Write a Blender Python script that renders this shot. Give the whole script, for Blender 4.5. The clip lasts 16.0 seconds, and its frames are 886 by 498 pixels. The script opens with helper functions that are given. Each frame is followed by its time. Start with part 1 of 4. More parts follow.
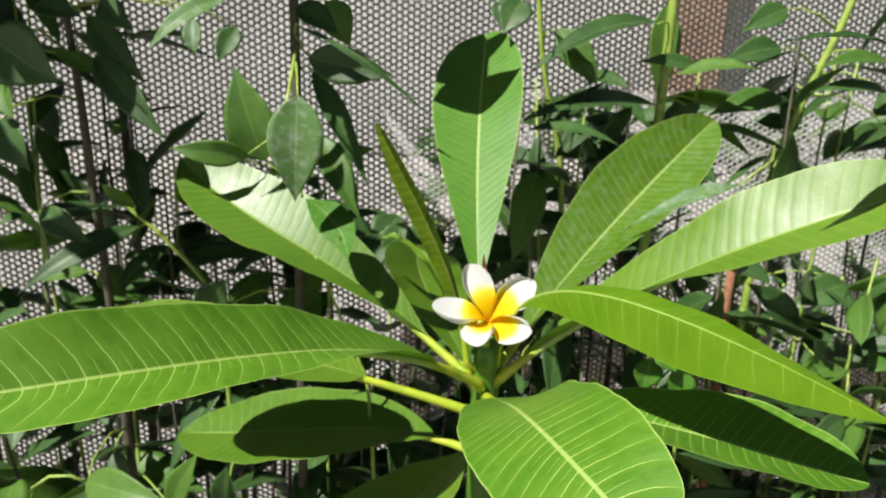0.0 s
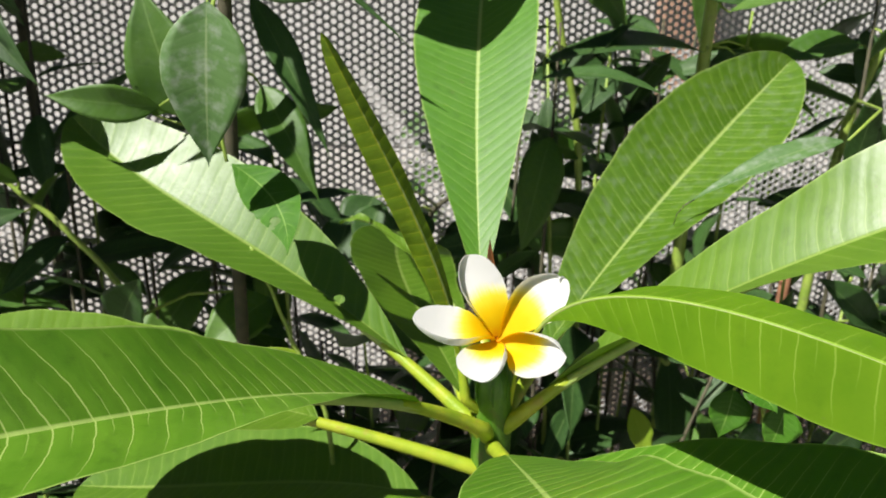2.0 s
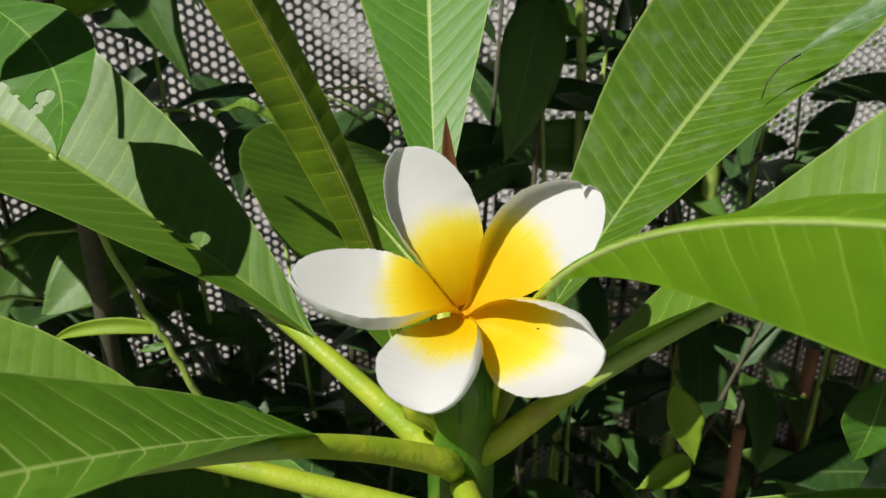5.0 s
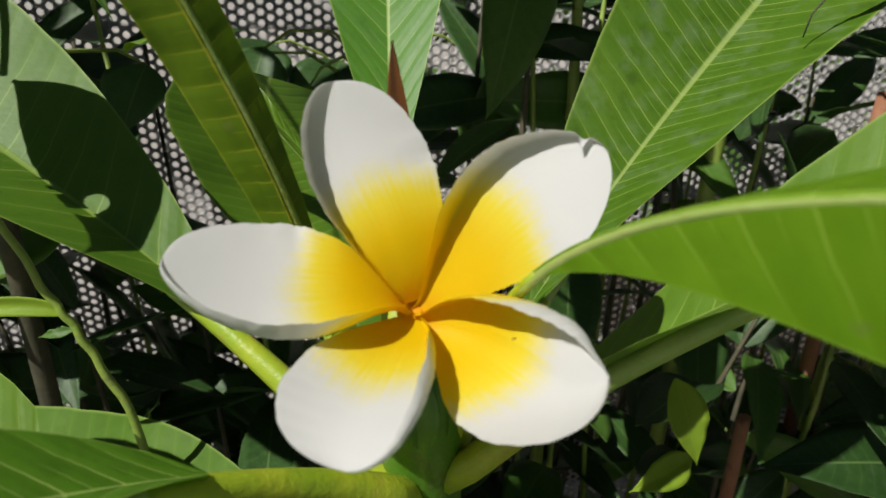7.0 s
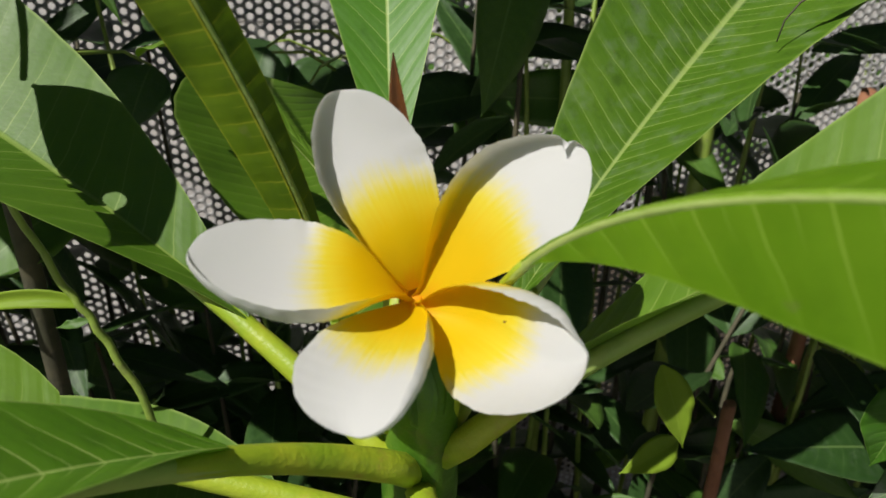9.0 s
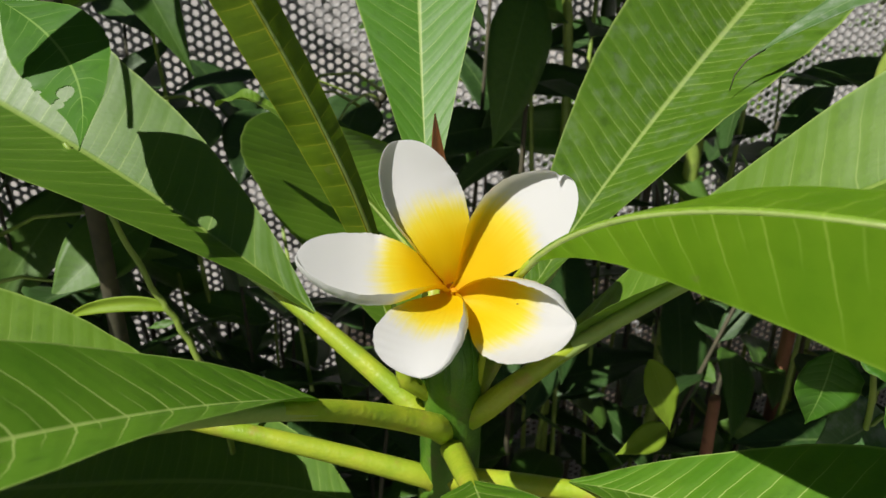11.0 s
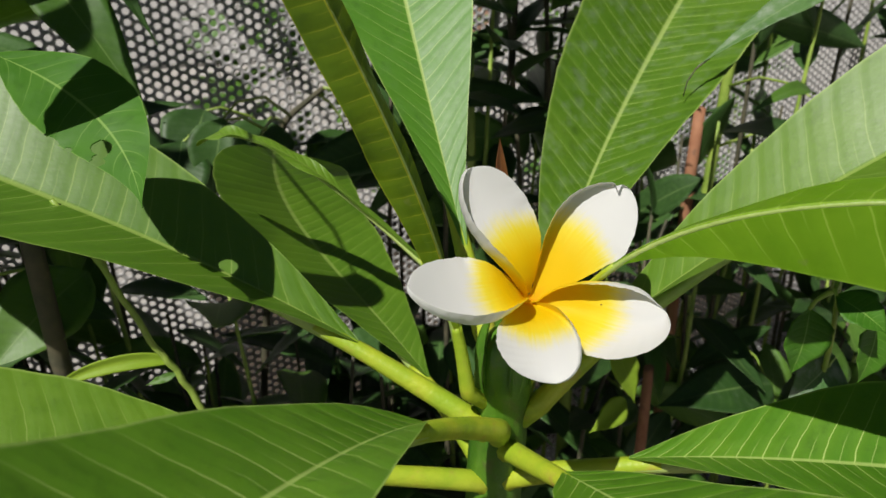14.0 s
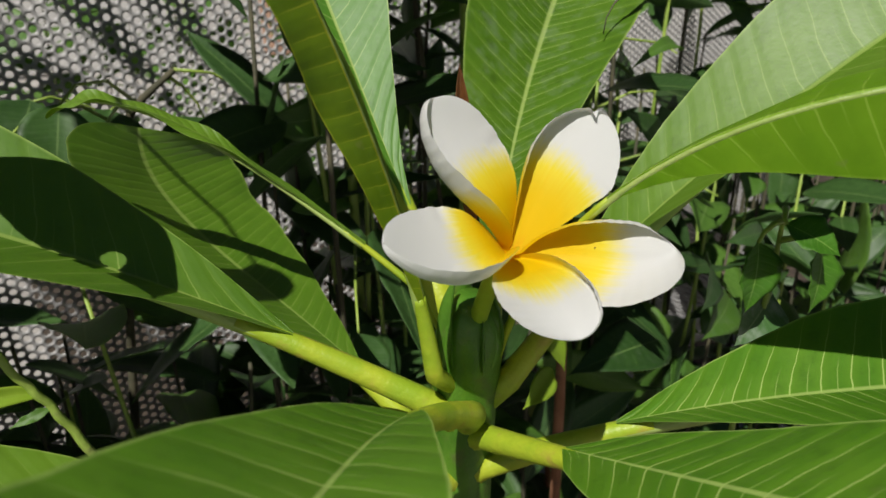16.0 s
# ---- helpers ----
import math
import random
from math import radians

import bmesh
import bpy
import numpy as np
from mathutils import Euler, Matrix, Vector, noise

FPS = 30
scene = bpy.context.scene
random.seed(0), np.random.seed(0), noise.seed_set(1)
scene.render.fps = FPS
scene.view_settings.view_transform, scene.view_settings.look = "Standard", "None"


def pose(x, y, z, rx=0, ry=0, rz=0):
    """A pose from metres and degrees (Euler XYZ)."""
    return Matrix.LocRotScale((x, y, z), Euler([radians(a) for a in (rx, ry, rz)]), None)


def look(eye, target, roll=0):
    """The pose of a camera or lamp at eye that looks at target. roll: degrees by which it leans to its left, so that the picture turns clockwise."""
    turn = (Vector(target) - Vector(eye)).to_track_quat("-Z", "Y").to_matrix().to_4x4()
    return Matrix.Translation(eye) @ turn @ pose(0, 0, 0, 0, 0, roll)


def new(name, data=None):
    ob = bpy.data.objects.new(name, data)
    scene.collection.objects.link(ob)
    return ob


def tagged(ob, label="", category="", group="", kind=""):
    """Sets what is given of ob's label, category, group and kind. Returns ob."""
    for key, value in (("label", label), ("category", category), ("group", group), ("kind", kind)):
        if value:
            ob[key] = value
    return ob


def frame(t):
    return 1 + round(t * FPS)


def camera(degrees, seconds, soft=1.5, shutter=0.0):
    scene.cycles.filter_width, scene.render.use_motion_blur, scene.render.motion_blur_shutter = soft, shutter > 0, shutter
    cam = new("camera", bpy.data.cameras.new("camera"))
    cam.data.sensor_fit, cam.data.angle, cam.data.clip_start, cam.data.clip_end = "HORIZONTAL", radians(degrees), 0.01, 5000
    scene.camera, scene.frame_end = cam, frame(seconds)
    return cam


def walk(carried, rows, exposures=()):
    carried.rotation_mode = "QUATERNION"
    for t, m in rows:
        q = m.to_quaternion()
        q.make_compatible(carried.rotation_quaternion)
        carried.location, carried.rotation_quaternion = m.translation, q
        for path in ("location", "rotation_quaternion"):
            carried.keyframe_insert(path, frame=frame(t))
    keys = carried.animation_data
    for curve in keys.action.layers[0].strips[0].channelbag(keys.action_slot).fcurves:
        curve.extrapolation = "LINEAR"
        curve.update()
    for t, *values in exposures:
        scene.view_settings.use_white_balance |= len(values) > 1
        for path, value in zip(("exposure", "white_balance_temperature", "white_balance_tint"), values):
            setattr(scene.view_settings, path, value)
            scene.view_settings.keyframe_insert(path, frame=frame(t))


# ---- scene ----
cam = camera(64.0, 16.0)
cam.data.dof.use_dof = True
cam.data.dof.focus_distance = 0.205
cam.data.dof.aperture_fstop = 27.0
PATH = [
    (0, (0.00407, -0.00566, 1.12581), (0.03669, 1.91154, 0.55723), 1.37),
    (0.5, (0.00332, 0.03346, 1.11221), (0.03471, 1.95068, 0.54361), 1.25),
    (1, (0.003, 0.0707, 1.10187), (0.03965, 1.98763, 0.53263), 1.17),
    (1.5, (0.00383, 0.11036, 1.09204), (0.04923, 2.02645, 0.5206), 1.08),
    (2, (0.00874, 0.15102, 1.07393), (0.06979, 2.06347, 0.49186), 1.12),
    (2.5, (0.01923, 0.18464, 1.05927), (0.08885, 2.08101, 0.42766), 0.76),
    (3, (0.02517, 0.20957, 1.05113), (0.10174, 2.0935, 0.38409), 0.72),
    (3.5, (0.02711, 0.23586, 1.04537), (0.12645, 2.10485, 0.34037), 0.93),
    (4, (0.03066, 0.25752, 1.03612), (0.12621, 2.1176, 0.30743), 0.50),
    (4.5, (0.02989, 0.28148, 1.02568), (0.1329, 2.13399, 0.27895), 0.08),
    (7, (0.04141, 0.34623, 1.00166), (0.17318, 2.14455, 0.1364), 1.23),
    (7.5, (0.04176, 0.348, 1.00098), (0.18331, 2.13624, 0.1166), 1.37),
    (8, (0.03968, 0.34851, 1.00025), (0.18593, 2.14134, 0.12597), 1.09),
    (8.5, (0.04046, 0.3435, 1.00313), (0.18481, 2.13038, 0.11644), 1.22),
    (11, (0.03063, 0.2863, 1.02531), (0.15554, 2.10583, 0.20452), 0.26),
    (11.5, (0.02358, 0.27306, 1.03259), (0.15916, 2.0913, 0.21064), 0.21),
    (12, (0.01527, 0.26632, 1.03611), (0.23529, 2.0762, 0.21395), 0.23),
    (12.5, (-0.00366, 0.27882, 1.03382), (0.31163, 2.07625, 0.21537), 0.02),
    (13, (-0.02329, 0.28296, 1.03086), (0.37588, 2.06667, 0.21906), -0.26),
    (13.5, (-0.03944, 0.27642, 1.03526), (0.43928, 2.03733, 0.21672), -0.36),
    (14, (-0.03721, 0.29042, 1.03407), (0.54564, 2.02459, 0.22601), -0.58),
    (14.5, (-0.03622, 0.30497, 1.02855), (0.68904, 1.98428, 0.21991), -0.71),
    (15, (-0.0532, 0.30776, 1.02776), (0.79018, 1.93407, 0.22537), -0.96),
    (15.5, (-0.05621, 0.31705, 1.01423), (0.847, 1.91196, 0.21395), -1.21),
    (16, (-0.05299, 0.32878, 1.00946), (0.90818, 1.88198, 0.19477), -1.24),
]
EXPOSURES = ((0, 0.44), (1.5, 0.42), (3, 0.24), (4.5, -0.02), (7, -0.32), (8.5, -0.32), (11, -0.16), (13, -0.16), (16, -0.32))
walk(cam, [(t, look(eye, target, roll)) for t, eye, target, roll in PATH], EXPOSURES)

# ---------------------------------------------------------------- light
SUN_WAY = Vector((0.455, 0.375, -0.81)).normalized()
world = bpy.data.worlds.new("sky")
scene.world = world
world.use_nodes = True
wn = world.node_tree
sky = wn.nodes.new("ShaderNodeTexSky")
sky.sky_type = "NISHITA"
sky.sun_disc = False
sky.sun_elevation = radians(54)
sky.sun_rotation = radians(230.5)
wn.links.new(sky.outputs[0], wn.nodes["Background"].inputs[0])
wn.nodes["Background"].inputs[1].default_value = 0.019
sun_data = bpy.data.lights.new("sun", "SUN")
sun_data.energy, sun_data.angle, sun_data.color = 5.6, radians(0.53), (1.0, 0.96, 0.9)
sun = new("sun", sun_data)
sun.matrix_world = look(Vector((0, 0, 6)) - 4 * SUN_WAY, Vector((0, 0, 6)))

# ---------------------------------------------------------------- materials


def material(name):
    m = bpy.data.materials.new(name)
    m.use_nodes = True
    t = m.node_tree
    return m, t, t.nodes["Principled BSDF"], t.nodes["Material Output"]


def node(t, kind, **values):
    n = t.nodes.new(kind)
    for key, value in values.items():
        if key.startswith("i_"):
            n.inputs[key[2:].replace("_", " ")].default_value = value
        elif key == "operation":
            n.operation = value
        elif key == "blend":
            n.data_type, n.blend_type = "RGBA", value
    return n


def math_node(t, operation, a, b=None, c=None):
    n = t.nodes.new("ShaderNodeMath")
    n.operation = operation
    for i, v in enumerate((a, b, c)):
        if v is None:
            continue
        if isinstance(v, (int, float)):
            n.inputs[i].default_value = v
        else:
            t.links.new(v, n.inputs[i])
    return n.outputs[0]


def mix(t, fac, a, b):
    n = t.nodes.new("ShaderNodeMix")
    n.data_type = "RGBA"
    for i, v in ((0, fac), (6, a), (7, b)):
        if isinstance(v, (int, float)):
            n.inputs[i].default_value = v
        elif isinstance(v, tuple):
            n.inputs[i].default_value = (*v, 1)
        else:
            t.links.new(v, n.inputs[i])
    return n.outputs[2]


def ramp(t, value, low, high):
    n = t.nodes.new("ShaderNodeMapRange")
    n.interpolation_type = "SMOOTHSTEP"
    t.links.new(value, n.inputs[0])
    n.inputs[1].default_value, n.inputs[2].default_value = low, high
    return n.outputs[0]


def noise_of(t, scale, detail=3.0, coords="Object", rough=0.55):
    c = t.nodes.new("ShaderNodeTexCoord")
    n = t.nodes.new("ShaderNodeTexNoise")
    n.inputs["Scale"].default_value, n.inputs["Detail"].default_value, n.inputs["Roughness"].default_value = scale, detail, rough
    t.links.new(c.outputs[coords], n.inputs["Vector"])
    return n.outputs["Fac"]


def bump(t, shader, height, strength, distance=0.001):
    n = t.nodes.new("ShaderNodeBump")
    n.inputs["Strength"].default_value, n.inputs["Distance"].default_value = strength, distance
    t.links.new(height, n.inputs["Height"])
    t.links.new(n.outputs[0], shader.inputs["Normal"])
    return n.outputs[0]


def leaf_material(name, deep, light, vein, veins, slope, rough, glow, see_through, dust=0.0, drawn=0.75, gloss=0.7, ribbed=0.9, sheen=0.40, mottle=0.35):
    """Leaf tissue. UV x runs from the blade's foot to its tip, y across it with the midrib at 0.5."""
    m, t, p, out = material(name)
    uv = t.nodes.new("ShaderNodeUVMap")
    sep = t.nodes.new("ShaderNodeSeparateXYZ")
    t.links.new(uv.outputs[0], sep.inputs[0])
    info = t.nodes.new("ShaderNodeObjectInfo")
    chance = math_node(t, "FRACT", math_node(t, "ADD", info.outputs["Random"], t.nodes.new("ShaderNodeNewGeometry").outputs["Random Per Island"]))
    across = math_node(t, "ABSOLUTE", math_node(t, "MULTIPLY_ADD", sep.outputs[1], 2.0, -1.0))
    fine = noise_of(t, 420, 3)
    wide = noise_of(t, 28, 4)
    # side veins: straight from the midrib, bending to the tip near the rim
    along = math_node(t, "MULTIPLY", sep.outputs[0], veins)
    bend = math_node(t, "MULTIPLY", math_node(t, "POWER", across, 1.25), -slope)
    wander = math_node(t, "MULTIPLY_ADD", noise_of(t, 32, 1), 0.55, math_node(t, "MULTIPLY", noise_of(t, 190, 2), 0.10))
    phase = math_node(t, "ADD", math_node(t, "ADD", along, bend), math_node(t, "ADD", wander, chance))
    tri = math_node(t, "ABSOLUTE", math_node(t, "MULTIPLY_ADD", math_node(t, "FRACT", phase), 2.0, -1.0))
    taper = math_node(t, "MULTIPLY_ADD", across, 0.035, tri)
    line = math_node(t, "SUBTRACT", 1.0, ramp(t, taper, 0.012, 0.085))
    soft = math_node(t, "SUBTRACT", 1.0, ramp(t, tri, 0.03, 0.70))
    fade = math_node(t, "SUBTRACT", 1.0, math_node(t, "MULTIPLY", ramp(t, across, 0.62, 1.0), 0.7))
    line = math_node(t, "MULTIPLY", line, fade)
    # half-way veins that run out before the rim, and the net of veinlets between
    tri_b = math_node(t, "ABSOLUTE", math_node(t, "MULTIPLY_ADD", math_node(t, "FRACT", math_node(t, "ADD", phase, 0.46)), 2.0, -1.0))
    minor = math_node(t, "SUBTRACT", 1.0, ramp(t, tri_b, 0.01, 0.06))
    minor = math_node(t, "MULTIPLY", minor, math_node(t, "SUBTRACT", 1.0, ramp(t, math_node(t, "MULTIPLY_ADD", wide, 0.7, across), 0.55, 0.85)))
    mesh_at = t.nodes.new("ShaderNodeCombineXYZ")
    t.links.new(math_node(t, "MULTIPLY", phase, 3.0), mesh_at.inputs[0])
    t.links.new(math_node(t, "MULTIPLY", sep.outputs[1], 95.0), mesh_at.inputs[1])
    cells = t.nodes.new("ShaderNodeTexVoronoi")
    cells.feature = "DISTANCE_TO_EDGE"
    cells.inputs["Scale"].default_value = 1.0
    t.links.new(mesh_at.outputs[0], cells.inputs["Vector"])
    net = math_node(t, "SUBTRACT", 1.0, ramp(t, cells.outputs["Distance"], 0.01, 0.16))
    rib = math_node(t, "SUBTRACT", 1.0, ramp(t, across, 0.014, 0.042))
    rim = ramp(t, across, 0.965, 0.995)
    tone = math_node(t, "ADD", math_node(t, "MULTIPLY", wide, 0.7), math_node(t, "MULTIPLY", chance, 0.35))
    patch = noise_of(t, 75, 5, rough=0.7)
    tone = math_node(t, "MULTIPLY_ADD", patch, 0.45, math_node(t, "SUBTRACT", tone, 0.22))
    col = mix(t, ramp(t, tone, 0.28, 0.78), deep, light)
    blotch = math_node(t, "MULTIPLY", ramp(t, noise_of(t, 130, 6, rough=0.75), 0.48, 0.72), math_node(t, "SUBTRACT", 1.0, soft))
    col = mix(t, math_node(t, "MULTIPLY", blotch, mottle), col, tuple(c * 0.45 for c in deep))
    col = mix(t, math_node(t, "MULTIPLY", soft, 0.35 * drawn), col, light)
    col = mix(t, math_node(t, "MULTIPLY", net, 0.16 * drawn), col, light)
    col = mix(t, math_node(t, "MULTIPLY", minor, 0.5 * drawn), col, vein)
    col = mix(t, math_node(t, "MULTIPLY", line, drawn), col, vein)
    col = mix(t, math_node(t, "MULTIPLY", math_node(t, "MAXIMUM", rib, math_node(t, "MULTIPLY", rim, 0.8)), ribbed), col, vein)
    spots = ramp(t, noise_of(t, 160, 2), 0.72, 0.78)
    col = mix(t, math_node(t, "MULTIPLY", spots, 0.3), col, (0.20, 0.19, 0.07))
    if dust:
        film = ramp(t, noise_of(t, 140, 5), 0.45, 0.75)
        col = mix(t, math_node(t, "MULTIPLY", film, dust), col, (0.42, 0.46, 0.40))
    t.links.new(col, p.inputs["Base Color"])
    p.inputs["Specular IOR Level"].default_value = 0.15 + 0.15 * gloss
    p.inputs["Coat Weight"].default_value, p.inputs["Coat IOR"].default_value = gloss, 1.5 + 0.5 * gloss
    t.links.new(math_node(t, "MULTIPLY_ADD", patch, 0.26, sheen - 0.08), p.inputs["Coat Roughness"])
    t.links.new(math_node(t, "MULTIPLY_ADD", fine, 0.22, rough - 0.1), p.inputs["Roughness"])
    height = math_node(t, "MULTIPLY", soft, -0.42 * drawn)
    height = math_node(t, "MULTIPLY_ADD", fine, 0.14, height)
    nrm = bump(t, p, height, 0.42, 0.0010)
    t.links.new(nrm, p.inputs["Coat Normal"])
    tr = t.nodes.new("ShaderNodeBsdfTranslucent")
    t.links.new(mix(t, 0.75, col, glow), tr.inputs[0])
    t.links.new(nrm, tr.inputs["Normal"])
    mixer = t.nodes.new("ShaderNodeMixShader")
    mixer.inputs[0].default_value = see_through
    t.links.new(p.outputs[0], mixer.inputs[1])
    t.links.new(tr.outputs[0], mixer.inputs[2])
    t.links.new(mixer.outputs[0], out.inputs["Surface"])
    return m


BLADE = leaf_material("plumeria_blade", (0.088, 0.205, 0.008), (0.150, 0.285, 0.014), (0.34, 0.48, 0.10), 28, 1.5, 0.50, (0.50, 0.70, 0.01), 0.30, 0.0, 0.60, 0.72, 0.75, 0.42)
BLADE_DEEP = leaf_material("plumeria_blade_mature", (0.076, 0.176, 0.008), (0.138, 0.255, 0.017), (0.38, 0.50, 0.13), 38, 1.5, 0.52, (0.44, 0.64, 0.01), 0.28, 0.15, 0.70, 0.30, 0.75, 0.50, 0.6)
BLADE_UPRIGHT = leaf_material("plumeria_blade_upright", (0.050, 0.172, 0.008), (0.092, 0.248, 0.016), (0.40, 0.54, 0.14), 38, 1.9, 0.50, (0.38, 0.66, 0.01), 0.24, 0.03, 0.60, 0.5, 0.85, 0.48, 0.4)
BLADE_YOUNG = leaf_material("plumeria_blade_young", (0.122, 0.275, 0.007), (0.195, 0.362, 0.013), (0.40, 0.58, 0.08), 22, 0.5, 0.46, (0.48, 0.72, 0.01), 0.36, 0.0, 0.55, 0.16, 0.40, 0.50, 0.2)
BLADE_FRESH = leaf_material("plumeria_blade_lush", (0.080, 0.226, 0.009), (0.152, 0.318, 0.020), (0.48, 0.64, 0.17), 26, 1.5, 0.46, (0.46, 0.72, 0.01), 0.32, 0.0, 1.0, 0.5, 0.80, 0.42, 0.5)
BLADE_DARK = leaf_material("plumeria_blade_folded", (0.052, 0.125, 0.003), (0.165, 0.260, 0.005), (0.46, 0.46, 0.03), 26, 0.2, 0.42, (0.65, 0.72, 0.01), 0.25, 0.0, 0.6, 0.3, 0.9, 0.45)
SHOOT = leaf_material("vine_shoot_blade", (0.20, 0.34, 0.02), (0.30, 0.44, 0.04), (0.40, 0.52, 0.08), 6, 0.6, 0.5, (0.55, 0.74, 0.02), 0.35, 0.0, 0.12, 0.1, 0.4, 0.5, 0.1)
TWIG = leaf_material("shrub_blade", (0.024, 0.070, 0.012), (0.052, 0.128, 0.024), (0.15, 0.25, 0.07), 15, 1.6, 0.46, (0.26, 0.40, 0.01), 0.18, 0.05, 0.25, 0.40, 0.7, 0.50)
TWIG_FRESH = leaf_material("shrub_blade_fresh", (0.062, 0.165, 0.018), (0.115, 0.240, 0.03), (0.24, 0.38, 0.10), 15, 1.6, 0.46, (0.34, 0.50, 0.02), 0.32, 0.08, 0.15, 0.45, 0.6, 0.5)
TWIG_BITTEN = leaf_material("shrub_blade_bitten", (0.036, 0.135, 0.008), (0.072, 0.205, 0.016), (0.28, 0.46, 0.10), 9, 1.0, 0.50, (0.28, 0.48, 0.02), 0.25, 0.03, 0.40, 0.14, 0.7, 0.45)
TWIG_DUSTY = leaf_material("shrub_blade_dusty", (0.060, 0.150, 0.040), (0.110, 0.220, 0.060), (0.24, 0.34, 0.14), 15, 1.6, 0.55, (0.24, 0.38, 0.02), 0.2, 0.5, 0.25, 0.3, 0.8, 0.5)


def stalk_material(name, low, high, tint, rough=0.45):
    m, t, p, out = material(name)
    n = noise_of(t, 60, 4)
    f = noise_of(t, 500, 3)
    col = mix(t, ramp(t, n, 0.3, 0.7), low, high)
    col = mix(t, math_node(t, "MULTIPLY", ramp(t, noise_of(t, 140, 3), 0.55, 0.75), 0.6), col, tint)
    t.links.new(col, p.inputs["Base Color"])
    p.inputs["Roughness"].default_value = rough
    p.inputs["Subsurface Weight"].default_value = 0.0
    bump(t, p, f, 0.35, 0.0008)
    return m


STALK = stalk_material("petiole_skin", (0.26, 0.39, 0.02), (0.41, 0.48, 0.03), (0.38, 0.27, 0.06))
RIB = stalk_material("midrib_skin", (0.30, 0.42, 0.10), (0.38, 0.48, 0.14), (0.30, 0.38, 0.10))
STEM = stalk_material("plumeria_stem_skin", (0.050, 0.145, 0.012), (0.10, 0.235, 0.020), (0.11, 0.13, 0.04), 0.36)
TWIG_STEM = stalk_material("twig_skin", (0.22, 0.34, 0.05), (0.34, 0.46, 0.08), (0.20, 0.22, 0.08))
TWIG_DARK = stalk_material("woody_twig_skin", (0.06, 0.06, 0.035), (0.10, 0.09, 0.05), (0.14, 0.11, 0.07), 0.8)
STICK = stalk_material("dry_stick_bark", (0.28, 0.12, 0.06), (0.36, 0.17, 0.09), (0.16, 0.09, 0.06), 0.85)
BUD = stalk_material("bud_leaf_skin", (0.10, 0.035, 0.015), (0.18, 0.07, 0.02), (0.26, 0.14, 0.04))


def petal_material():
    m, t, p, out = material("petal_skin")
    uv = t.nodes.new("ShaderNodeUVMap")
    sep = t.nodes.new("ShaderNodeSeparateXYZ")
    t.links.new(uv.outputs[0], sep.inputs[0])
    across = math_node(t, "ABSOLUTE", math_node(t, "MULTIPLY_ADD", sep.outputs[1], 2.0, -1.08))
    mp = t.nodes.new("ShaderNodeMapping")
    mp.inputs["Scale"].default_value = (2.0, 26.0, 1.0)
    t.links.new(uv.outputs[0], mp.inputs[0])
    streak = t.nodes.new("ShaderNodeTexNoise")
    streak.inputs["Scale"].default_value = 1.0
    streak.inputs["Detail"].default_value = 3.0
    t.links.new(mp.outputs[0], streak.inputs["Vector"])
    reach = math_node(t, "ADD", sep.outputs[0], math_node(t, "MULTIPLY", math_node(t, "POWER", across, 2.0), 0.17))
    reach = math_node(t, "ADD", reach, math_node(t, "MULTIPLY_ADD", streak.outputs["Fac"], 0.16, -0.08))
    col = mix(t, ramp(t, reach, 0.48, 0.72), mix(t, ramp(t, reach, 0.28, 0.60), (0.90, 0.66, 0.003), (0.90, 0.80, 0.06)), (0.81, 0.81, 0.805))
    col = mix(t, ramp(t, reach, 0.0, 0.13), (0.92, 0.50, 0.004), col)
    t.links.new(col, p.inputs["Base Color"])
    p.inputs["Roughness"].default_value = 0.55
    p.inputs["Specular IOR Level"].default_value = 0.25
    nrm = bump(t, p, streak.outputs["Fac"], 0.10, 0.0006)
    tr = t.nodes.new("ShaderNodeBsdfTranslucent")
    t.links.new(col, tr.inputs[0])
    mixer = t.nodes.new("ShaderNodeMixShader")
    mixer.inputs[0].default_value = 0.42
    t.links.new(p.outputs[0], mixer.inputs[1])
    t.links.new(tr.outputs[0], mixer.inputs[2])
    t.links.new(mixer.outputs[0], out.inputs["Surface"])
    return m


PETAL = petal_material()
THROAT = stalk_material("throat_skin", (0.80, 0.36, 0.01), (0.85, 0.42, 0.01), (0.70, 0.26, 0.01))


def plain_material(name, a, b, scale, rough, metal=0.0, relief=0.2, fine=300.0):
    m, t, p, out = material(name)
    n = noise_of(t, scale, 5)
    f = noise_of(t, fine, 4)
    col = mix(t, ramp(t, n, 0.3, 0.7), a, b)
    col = mix(t, math_node(t, "MULTIPLY", ramp(t, f, 0.5, 0.8), 0.35), col, tuple(c * 0.6 for c in a))
    t.links.new(col, p.inputs["Base Color"])
    t.links.new(math_node(t, "MULTIPLY_ADD", f, 0.3, rough - 0.15), p.inputs["Roughness"])
    p.inputs["Metallic"].default_value = metal
    bump(t, p, f, relief, 0.002)
    return m


